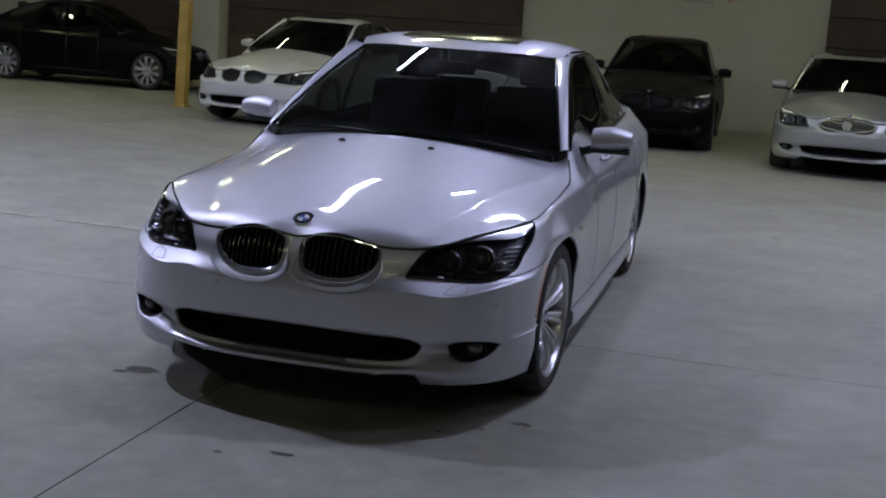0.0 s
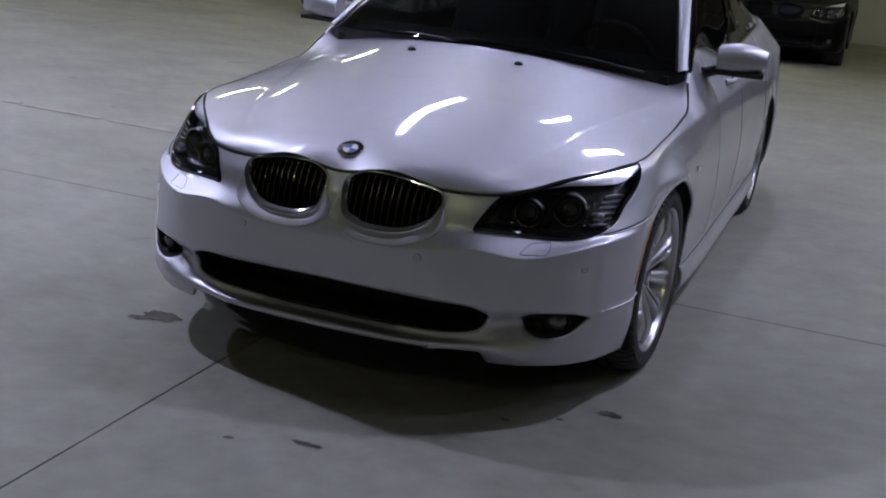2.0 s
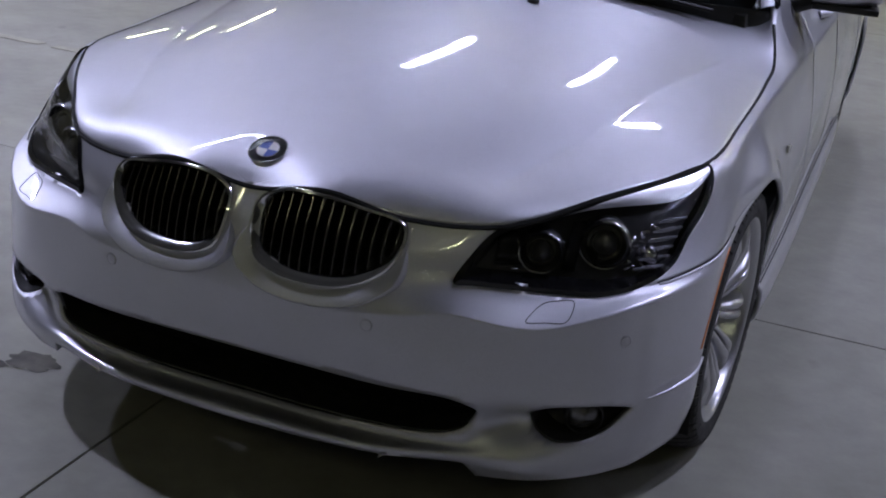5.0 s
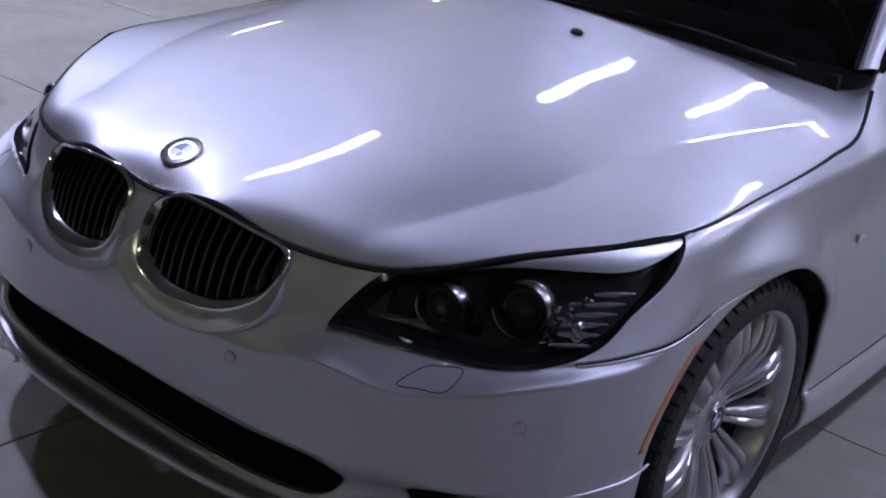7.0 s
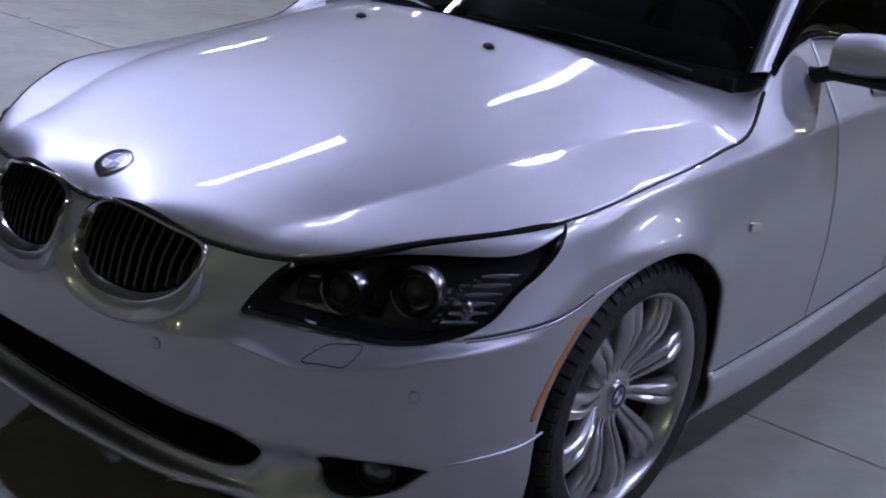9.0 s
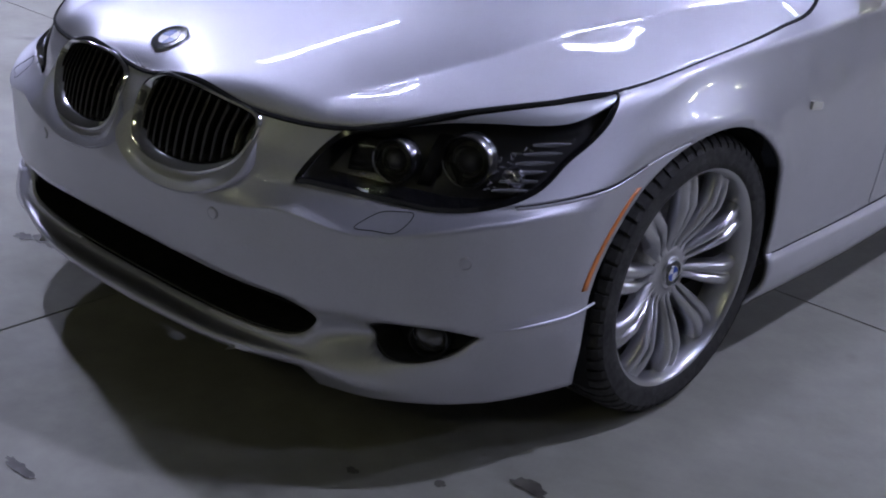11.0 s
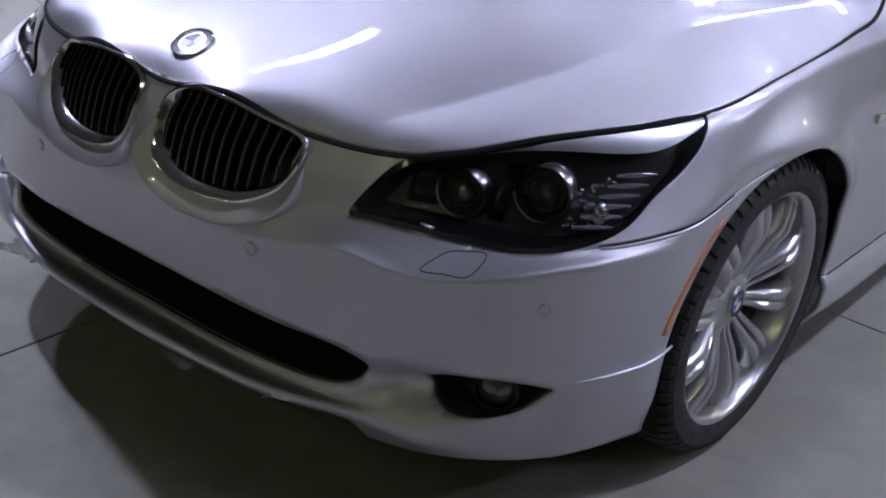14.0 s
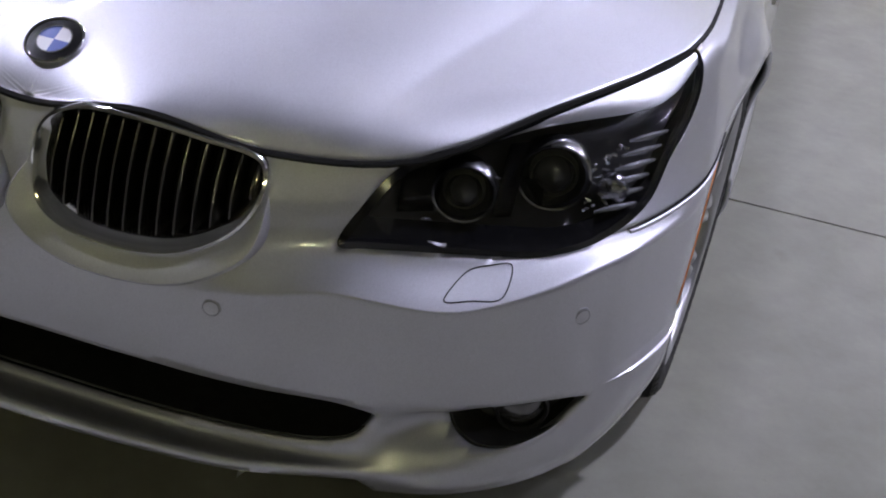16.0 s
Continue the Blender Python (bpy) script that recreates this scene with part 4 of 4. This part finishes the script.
    sun = hermite(kv, roofs, np.linspace(.20, .66, 14)).transpose(1, 0, 2)[9:32] + np.array([0, 0, .004])
    part_mesh("sunroof", from_grid(sun), TRIM_BLACK, root, "dark glass sunroof")
    back0, back1 = roofs[-1], np.stack([.64 * u, 4.08 - .10 * u * u, 1.10 - .015 * u * u], -1)
    part_mesh("rear_window", from_grid(patch(back0, back1, 12, .02, (0, .5, .8))), WINDOW_GLASS, root)
    tail = skin(KA[13] + .15 + (2 * LA - 2 * KA[13] - .30) * (np.linspace(1, 0, 41)), np.zeros(41))
    part_mesh("boot_lid", from_grid(patch(back1, tail, 12, .018)), colour, root)
    for side in (1, -1):
        v = np.linspace(0, 1, 20)[:, None]
        s0, s1 = screen_low(np.array([.968]))[0], screen_high(np.array([.968]))[0]
        inner = s0 * (1 - v) + s1 * v + 4 * v * (1 - v) * .022 * np.array([0, -.6, .8])
        outer = rail(np.linspace(1.50, 2.27, 20)) + np.array([.012, .01, 0])
        flip = np.array([side, 1, 1])
        part_mesh("a_pillar", from_grid(patch(inner * flip, outer * flip, 6, .012, (.6 * side, -.5, .5))), colour, root)
        bm = bmesh.new()
        tube(bm, (inner * flip + np.array([0, -.004, .003])).tolist(), .006, 8)
        part("screen_seal", bm, TRIM_BLACK, root)
        ys = np.linspace(2.2, 4.12, 40)
        edge = np.stack([np.interp(ys, [2.2, 2.6, 3.0, 3.42, 4.12], [.590, .604, .598, .570, .64]), ys, np.interp(ys, [2.2, 2.6, 3.0, 3.42, 4.0, 4.12], [1.424, 1.424, 1.412, 1.365, 1.12, 1.085])], -1)
        rl = rail(ys) + np.array([.018, 0, -.016])
        part_mesh("roof_rail", from_grid(patch(edge * flip, rl * flip, 6, .010, (side, 0, .6))), colour, root)
        ys = np.linspace(1.53, 3.72, 60)
        top = rail(ys) + np.array([.012, 0, -.014])
        low = hermite(NETP[0][9:14, 1], NETP[0][9:14], ys)
        low[:, 2] = np.maximum(low[:, 2], .965)
        part_mesh("side_window", from_grid(patch(low * flip, top * flip, 12, .018, (side, 0, 0))), WINDOW_GLASS, root, "dark side window")
        bm = bmesh.new()
        tube(bm, (top * flip).tolist(), .010, 8)
        tube(bm, (low * flip + np.array([.004 * side, 0, 0])).tolist(), .010, 8)
        part("window_trim", bm, TRIM_BLACK, root, "black window trim")
        lo, hi = low[28:31] * flip, top[28:31] * flip
        part_mesh("b_pillar", from_grid(patch(lo, hi, 10, .020, (side, 0, 0)) + np.array([.006 * side, 0, 0])), TRIM_BLACK, root)
        # rear pillar
        c0 = rail(np.linspace(3.5, 4.12, 14)) * flip
        c1 = skin(np.linspace(KA[12] + .40, KA[13] + .22, 14) * side, np.zeros(14))
        part_mesh("c_pillar", from_grid(patch(c1, c0, 8, .012, (side, 0, .3))), colour, root)
        headlight(root, side, fine)
        side_mirror(root, side)
        for y in (2.20, 3.15):
            p = skin(np.interp(y, NETP[1][:, 1], KA) * side, np.array(KB[1] * .72))
            bm = bmesh.new()
            x, z = float(p[0]), float(p[2])
            tube(bm, [(x + side * .002, y - .11, z), (x + side * .026, y - .085, z + .003), (x + side * .032, y, z + .006), (x + side * .026, y + .085, z + .006), (x + side * .002, y + .11, z + .006)], .012, 10)
            part("door_handle", bm, colour, root)
        for y0, st in ((ARCH_Y, steer), (AXLE_REAR, 0)):
            wheel(root, (side * .755, y0 - .003, .331), side, st, fine=fine and side > 0)
            bm = bmesh.new()
            ang = np.linspace(-.5, math.pi + .5, 24)
            rows = [[bm.verts.new((side * x, y0 + (ARCH_R + .012) * math.cos(t), ARCH_Z + (ARCH_R + .012) * math.sin(t))) for x in (.858, .52)] for t in ang]
            for p, q in zip(rows, rows[1:]):
                bm.faces.new((p[0], p[1], q[1], q[0]))
            bm.faces.new([r[1] for r in rows])
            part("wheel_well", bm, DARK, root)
        # fog lamp in its pocket
        fy = at_front(FOG[:, 0], FOG[:, 1])
        part("fog_pocket", inner_panel(FOG, fy, .07, side, 1.05), PLASTIC, root)
        part("fog_bezel", frame_along(FOG, fy, [(-.001, .004), (-.003, .005), (-.005, .07)], side), PLASTIC, root)
        bm = bmesh.new()
        mm = Matrix.Translation((side * .690, float(at_front(.690, .325)) + .040, .324)) @ Matrix.Rotation(radians(90), 4, "X") @ Matrix.Rotation(radians(25 * side), 4, "Y")
        lathe(bm, [(.040, -.02), (.040, .006), (.036, .010), (.034, .004)], 28, mm)
        fog = part("fog_lamp", bm, PLASTIC, root)
        bm = bmesh.new()
        lathe(bm, [(.036, -.006), (.026, .004), (.012, .010), (.0004, .012)], 28, mm)
        part("lamp_face", bm, LAMP_FACE, fog)
    if face == "kidney":
        for side in (1, -1):
            kidney_grille(root, side, fine)
    # air intake
    iy = at_front(INTAKE[:, 0], INTAKE[:, 1])
    # black sheet that draws the intake's shaded depth
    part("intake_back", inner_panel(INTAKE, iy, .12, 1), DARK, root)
    part("intake_edge", frame_along(INTAKE, iy, [(-.001, .006), (-.004, .008), (-.005, .12)], 1), PLASTIC, root)
    if fine:
        for side in (1, -1):
            details(root, side, colour)
    # floor pan, cabin
    bm = bmesh.new()
    box(bm, (1.62, 3.9, .06), (0, 2.35, .23))
    box(bm, (1.05, .8, .05), (0, .62, .26))
    # unseen plate added to stop lamp light leaking out under the nose
    box(bm, (1.0, .42, .012), (0, .31, .218))
    box(bm, (1.30, .04, .40), (0, .32, .44))
    box(bm, (1.50, .05, .50), (0, 1.34, .53))
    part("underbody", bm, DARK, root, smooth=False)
    bm = bmesh.new()
    box(bm, (1.42, .36, .10), (0, 1.62, .935), Matrix.Rotation(radians(6), 4, "X"), .04)
    box(bm, (1.40, .12, .32), (0, 1.76, .80), None, .05)
    part("dashboard", bm, CABIN, root)
    for x, y in ((.37, 2.35), (-.37, 2.35), (.37, 3.2), (-.37, 3.2)):
        seat(root, (x, y, .56))
    bm = bmesh.new()
    ring = [(.37 + .185 * math.cos(t), 1.92 - .06 * math.sin(t), .93 + .175 * math.sin(t)) for t in np.linspace(0, 2 * math.pi, 32, endpoint=False)]
    tube(bm, ring, .016, 8, True)
    box(bm, (.14, .05, .10), (.37, 1.93, .92), None, .02)
    box(bm, (.34, .025, .03), (.37, 1.925, .94), None, .008)
    part("steering_wheel", bm, CABIN, root)
    bm = bmesh.new()
    box(bm, (.24, .03, .07), (0, 2.02, 1.31), None, .015)
    tube(bm, [(0, 2.03, 1.33), (0, 2.04, 1.40)], .01, 8)
    part("rear_view_mirror", bm, PLASTIC, root)
    if face == "kidney":
        # the badge lies on the hood
        near = np.stack(np.meshgrid(np.linspace(.02, .30, 40), np.linspace(.88, 1.12, 41), indexing="ij"), -1)
        p = hood_surface(near[..., 0], near[..., 1]).reshape(-1, 3) - np.array([-.002, .121, 0])
        p = p[np.hypot(p[:, 0], p[:, 1]) < .040]
        fit = np.linalg.lstsq(np.c_[p[:, :2], np.ones(len(p))], p[:, 2], rcond=None)[0]
        n = Matrix.Translation((-.002, .121, float(fit[2]) + .0025)) @ Vector((-fit[0], -fit[1], 1)).to_track_quat("Z", "Y").to_matrix().to_4x4()
        roundel(root, n, .041)
    return root


def wide_grille(root):
    """An oval grille with broad bars and a round badge."""
    t = np.linspace(0, 2 * math.pi, 48, endpoint=False)
    loop = np.stack([.31 * np.cos(t), .648 + .062 * np.sin(t) * (1 - .12 * np.cos(t) ** 2)], -1)
    y = at_front(loop[:, 0], loop[:, 1]) - .012
    part("grille_frame", frame_along(loop, y, [(.030, .02), (.024, -.004), (.006, -.010), (-.004, -.004), (-.006, .02)], 1), CHROME, root)
    part("grille_back", inner_panel(loop, y, .012, 1, .99), DARK, root)
    for z in (.615, .640, .665, .690):
        w = .29 * math.sqrt(max(.05, 1 - ((z - .648) / .062) ** 2))
        xs = np.linspace(-w, w, 13)
        bm = bmesh.new()
        tube(bm, [(x, float(yy) - .006, z) for x, yy in zip(xs, at_front(xs, np.full(13, z)))], .006, 6)
        part("grille_bar", bm, BEZEL, root)
    bm = bmesh.new()
    lathe(bm, [(.055, -.004), (.055, .008), (.045, .010), (.043, .004), (.0004, .004)], 24, Matrix.Translation((0, float(at_front(0.0, .648)) - .02, .648)) @ Matrix.Rotation(radians(90), 4, "X"))
    part("badge", bm, CHROME, root)


def again(source, label, old, colour, m, kidneys=True):
    """Another car like source, in another colour."""
    root = copy_thing(source, m)
    tagged(root, label)
    for o in list(root.children_recursive):
        if not kidneys and (o.name.startswith("kidney_grille") or (o.parent and o.parent.name.startswith("kidney_grille"))):
            continue
        if not (o.data and o.data.materials):
            continue
        if o.data.materials[0] == old or (colour == BLACK_PAINT and o.data.materials[0] == CHROME):
            o.data = o.data.copy()
            o.data.materials[0] = colour
    if not kidneys:
        for o in [o for o in root.children_recursive if o.name.startswith("kidney_grille")]:
            for k in list(o.children):
                bpy.data.objects.remove(k)
            bpy.data.objects.remove(o)
        wide_grille(root)
    return root


LAMP_FACE = mat("fog_lamp_face", (0.12, 0.12, 0.13), 0.1, 0.5, Coat_Weight=1.0)
car("car", "silver metallic saloon car standing on the concrete floor", SILVER, Matrix(), True, steer=-3.0)


# ---- the hall ----
X0, X1, Y0, Y1 = -24.0, 15.0, -11.0, 18.9


def slab(name, size, at, material, label="", parent=None, bevel=0.0):
    bm = bmesh.new()
    box(bm, size, at, None, bevel)
    return tagged(part(name, bm, material, parent, smooth=False), label, kind="structure")


ground = slab("ground", (X1 - X0 + 2, Y1 - Y0 + 2, .1), ((X0 + X1) / 2, (Y0 + Y1) / 2, -.066), JOINT, "dark filler in the joints of the slab floor")
floor = tagged(new("floor"), "worn grey concrete floor cast in large slabs", kind="structure")
xs = [X0, -18.7, -12.6, -6.5, -.385, 5.7, 11.8, X1]
ys = [Y0, -4.4, 1.68, 7.8, 13.9, Y1]
for xa, xb in zip(xs, xs[1:]):
    for ya, yb in zip(ys, ys[1:]):
        bm = bmesh.new()
        box(bm, (xb - xa - .007, yb - ya - .007, .05), ((xa + xb) / 2, (ya + yb) / 2, -.025), None, .002)
        part("slab", bm, CONCRETE, floor, smooth=False)

slab("wall_back", (X1 - X0, .3, 5.4), ((X0 + X1) / 2, Y1 + .15, 2.7), WALL_WHITE, "white painted block wall")
slab("wall_front", (X1 - X0, .3, 5.4), ((X0 + X1) / 2, Y0 - .15, 2.7), WALL_WHITE, "white painted block wall")
slab("wall_left", (.3, Y1 - Y0, 5.4), (X0 - .15, (Y0 + Y1) / 2, 2.7), WALL_WHITE, "white painted block wall")
slab("wall_right", (.3, Y1 - Y0, 5.4), (X1 + .15, (Y0 + Y1) / 2, 2.7), WALL_WHITE, "white painted block wall")
slab("ceiling", (X1 - X0 + .6, Y1 - Y0 + .6, .2), ((X0 + X1) / 2, (Y0 + Y1) / 2, 5.45), CEILING_MAT, "dark grey metal roof deck")

for name, x0, x1, h in (("door_1", -9.33, -3.15, 4.4), ("door_3", -12.5, -10.05, 4.4), ("door_2", 2.50, 8.0, 4.4)):
    d = tagged(new(name), "dark brown sectional hall door, closed", kind="structure")
    n = 8
    for k in range(n):
        bm = bmesh.new()
        box(bm, (x1 - x0, .06, h / n - .012), ((x0 + x1) / 2, Y1 - .04, h / n * (k + .5)), None, .01)
        part("door_panel", bm, WALL_BROWN, d, smooth=False)


def tube_lamp(x, y, light):
    root = tagged(new("ceiling_lamp"), "white fluorescent batten lamp with two tubes under the roof", "ceiling lamp", "ceiling lamps")
    root.matrix_world = Matrix.Translation((x, y, CEILING)) @ Matrix.Rotation(radians(SLANT), 4, "Z")
    bm = bmesh.new()
    box(bm, (.16, 1.36, .06), (0, 0, .065), None, .01)
    part("batten", bm, STEEL, root)
    for dx in (-.045, .045):
        bm = bmesh.new()
        tube(bm, [(dx, -.62, 0), (dx, .62, 0)], .017, 10)
        part("fluorescent_tube", bm, light, root)
    for dy in (-.64, .64):
        bm = bmesh.new()
        box(bm, (.14, .03, .06), (0, dy, .012), None, .005)
        part("tube_holder", bm, STEEL, root)
    for dy in (-.5, .5):
        bm = bmesh.new()
        tube(bm, [(0, dy, .09), (0, dy, .36)], .006, 6)
        part("hanger", bm, STEEL, root)
    return root


def high_bay(x, y, light):
    root = tagged(new("high_bay_lamp"), "round high-bay lamp with a bell reflector under the roof", "ceiling lamp", "high-bay lamps")
    root.matrix_world = Matrix.Translation((x, y, CEILING))
    bm = bmesh.new()
    lathe(bm, [(.175, -.005), (.18, 0), (.175, .04), (.14, .12), (.09, .17), (.085, .16), (.13, .11), (.165, .04), (.170, .0)], 32)
    part("reflector", bm, STEEL, root)
    bm = bmesh.new()
    lathe(bm, [(.09, .165), (.09, .29), (.075, .31), (.001, .31)], 24)
    part("housing", bm, STEEL, root)
    bm = bmesh.new()
    lathe(bm, [(.168, .012), (.12, .006), (.06, .003), (.0005, .002)], 32)
    part("glowing_lens", bm, light, root)
    bm = bmesh.new()
    tube(bm, [(0, 0, .30), (0, 0, .36)], .012, 8)
    part("hanger", bm, STEEL, root)


lights = {}
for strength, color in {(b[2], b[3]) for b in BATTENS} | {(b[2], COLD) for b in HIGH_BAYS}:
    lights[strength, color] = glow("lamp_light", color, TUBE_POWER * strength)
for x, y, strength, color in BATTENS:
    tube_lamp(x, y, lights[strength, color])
for x, y, strength in HIGH_BAYS:
    high_bay(x, y, lights[strength, COLD])

post = tagged(new("post"), "short square steel post painted worn yellow", "post")
bm = bmesh.new()
box(bm, (.16, .16, 1.66), (-7.32, 13.1, .83), Matrix.Rotation(radians(1.5), 4, "Y"), .012)
part("shaft", bm, YELLOW, post)
bm = bmesh.new()
box(bm, (.24, .24, .02), (-7.34, 13.1, .011), None, .004)
part("foot_plate", bm, YELLOW, post)
pil = tagged(new("pillar"), "white painted pillar against the back wall", "pillar")
bm = bmesh.new()
box(bm, (.72, .4, 5.34), (-9.72, 18.65, 2.67), None, .01)
part("shaft", bm, WALL_WHITE, pil)


def parked(turn, wheel_at, side):
    """The pose of a car whose front wheel on the given side touches the floor at a place."""
    r = Matrix.Rotation(radians(turn), 4, "Z")
    return Matrix.Translation(Vector((*wheel_at, 0)) - r @ Vector((side * .86, .85, 0))) @ r


white_car = car("car", "white saloon car with kidney grilles parked before the brown door", WHITE_PAINT, Matrix.Translation((-5.35, 11.0, 0)) @ Matrix.Rotation(radians(-5), 4, "Z") @ Matrix.Scale(1.05, 4))
again(white_car, "black saloon car with kidney grilles parked at the white wall", WHITE_PAINT, BLACK_PAINT, parked(1, (.82, 13.95), 1) @ Matrix.Diagonal((1, 1, 1.05, 1)))
again(white_car, "pale silver car with an oval grille beside the black one", WHITE_PAINT, GREY_PAINT, parked(-4, (1.80, 12.4), -1), False)
again(white_car, "black saloon car parked sideways beyond the yellow post", WHITE_PAINT, BLACK_PAINT, parked(97, (-9.53, 15.82), -1) @ Matrix.Diagonal((.95, .92, 1, 1)))

# ---- painted sign on the white wall ----
sign = tagged(new("wall_sign"), "painted trade sign in red and black on the white wall", "sign")
sign.matrix_world = Matrix.Translation((-.167, 0, .51)) @ Matrix.Diagonal((.86, 1, .86, 1))
RED = varied(mat("red_sign_paint", (0.45, 0.03, 0.03), 0.6), (0.38, 0.025, 0.025), (0.5, 0.04, 0.04), 3)
BLACK_SIGN = mat("black_sign_paint", (0.02, 0.02, 0.022), 0.6)
PINK = mat("faded_red_paint", (0.45, 0.2, 0.18), 0.7)
GREY_SIGN = mat("grey_sign_paint", (0.3, 0.31, 0.33), 0.7)
GOLD = mat("ochre_sign_paint", (0.42, 0.33, 0.14), 0.7)
SY = Y1 - .004


def flat_shape(name, pts, material):
    bm = bmesh.new()
    front = [bm.verts.new((x, SY, z)) for x, z in pts]
    backs = [bm.verts.new((x, SY + .006, z)) for x, z in pts]
    bm.faces.new(front)
    n = len(pts)
    for k in range(n):
        bm.faces.new((front[k], backs[k], backs[(k + 1) % n], front[(k + 1) % n]))
    return part(name, bm, material, sign, smooth=False)


def stroke(x0, z0, x1, z1, w0, w1, material=None):
    dx, dz = x1 - x0, z1 - z0
    ln = math.hypot(dx, dz)
    nx, nz = -dz / ln, dx / ln
    flat_shape("stroke", [(x0 + nx * w0, z0 + nz * w0), (x1 + nx * w1, z1 + nz * w1), (x1 - nx * w1, z1 - nz * w1), (x0 - nx * w0, z0 - nz * w0)], material or RED)


for k in ((-1.75, 2.72, -1.35, 3.05, .05, .09), (-1.25, 3.2, -1.0, 2.72, .09, .06), (-1.05, 2.7, -.62, 3.25, .05, .10), (-.62, 3.25, -.35, 2.45, .10, .05), (-.95, 2.72, -.32, 2.88, .04, .05), (-.42, 2.45, -.20, 2.62, .04, .02)):
    stroke(*k)
stroke(-.28, 2.38, -.02, 2.80, .05, .06, BLACK_SIGN)
text = bpy.data.curves.new("word", "FONT")
text.body, text.size, text.extrude = "Auto", .62, .003
text.offset = .012
text.materials.append(BLACK_SIGN)
word = new("word", text)
word.parent = sign
word.matrix_local = Matrix.Translation((-.12, SY - .004, 2.43)) @ Matrix.Rotation(radians(90), 4, "X")


def shield(x, z, w, h, material):
    flat_shape("badge", [(x - w, z + h), (x + w, z + h), (x + w, z), (x + w * .7, z - h * .6), (x, z - h), (x - w * .7, z - h * .6), (x - w, z)], material)


shield(-1.52, 2.48, .11, .16, PINK)
shield(1.02, 2.33, .15, .20, PINK)
shield(1.08, 2.80, .14, .14, GOLD)
for x, z, w, h, m_ in ((-1.85, 2.42, .15, .06, GREY_SIGN), (-.05, 2.16, .17, .025, RED), (.40, 2.12, .30, .022, GREY_SIGN), (-.45, 2.27, .08, .07, PINK), (-.62, 2.30, .05, .06, GREY_SIGN), (.05, 2.31, .10, .05, GREY_SIGN)):
    flat_shape("bar", [(x - w, z - h), (x + w, z - h), (x + w, z + h), (x - w, z + h)], m_)

# ---- worn floor line and stains ----
line = tagged(new("floor_line"), "pale worn painted line on the concrete", kind="structure")
rng = random.Random(4)
x = -12.4
while x < -2.3:
    ln = rng.uniform(.3, 1.3)
    bm = bmesh.new()
    box(bm, (ln, .07, .003), (x + ln / 2, 3.17 - .012 * (x + 2), .0035))
    part("dash", bm, LINE_PAINT, line, smooth=False)
    x += ln + rng.uniform(.02, .14)


def stain(x, y, w, h, seed):
    r = random.Random(seed)
    bm = bmesh.new()
    pts = []
    for k in range(26):
        t = 2 * math.pi * k / 26
        q = 1 + r.uniform(-.25, .25)
        pts.append(bm.verts.new((x + w * q * math.cos(t), y + h * q * math.sin(t), .0022)))
    bm.faces.new(pts)
    tagged(part("oil_stain", bm, STAIN, None, smooth=False), "small dark oil stain on the concrete floor", "stain", "floor stains")


for k, (x, y, w, h) in enumerate(((-.77, .30, .07, .045), (-.84, .24, .03, .02), (-.06, -.43, .014, .012), (.15, -.35, .05, .012), (.86, .36, .045, .02), (.58, .13, .015, .01), (.73, .23, .012, .012))):
    stain(x, y, w, h, k)
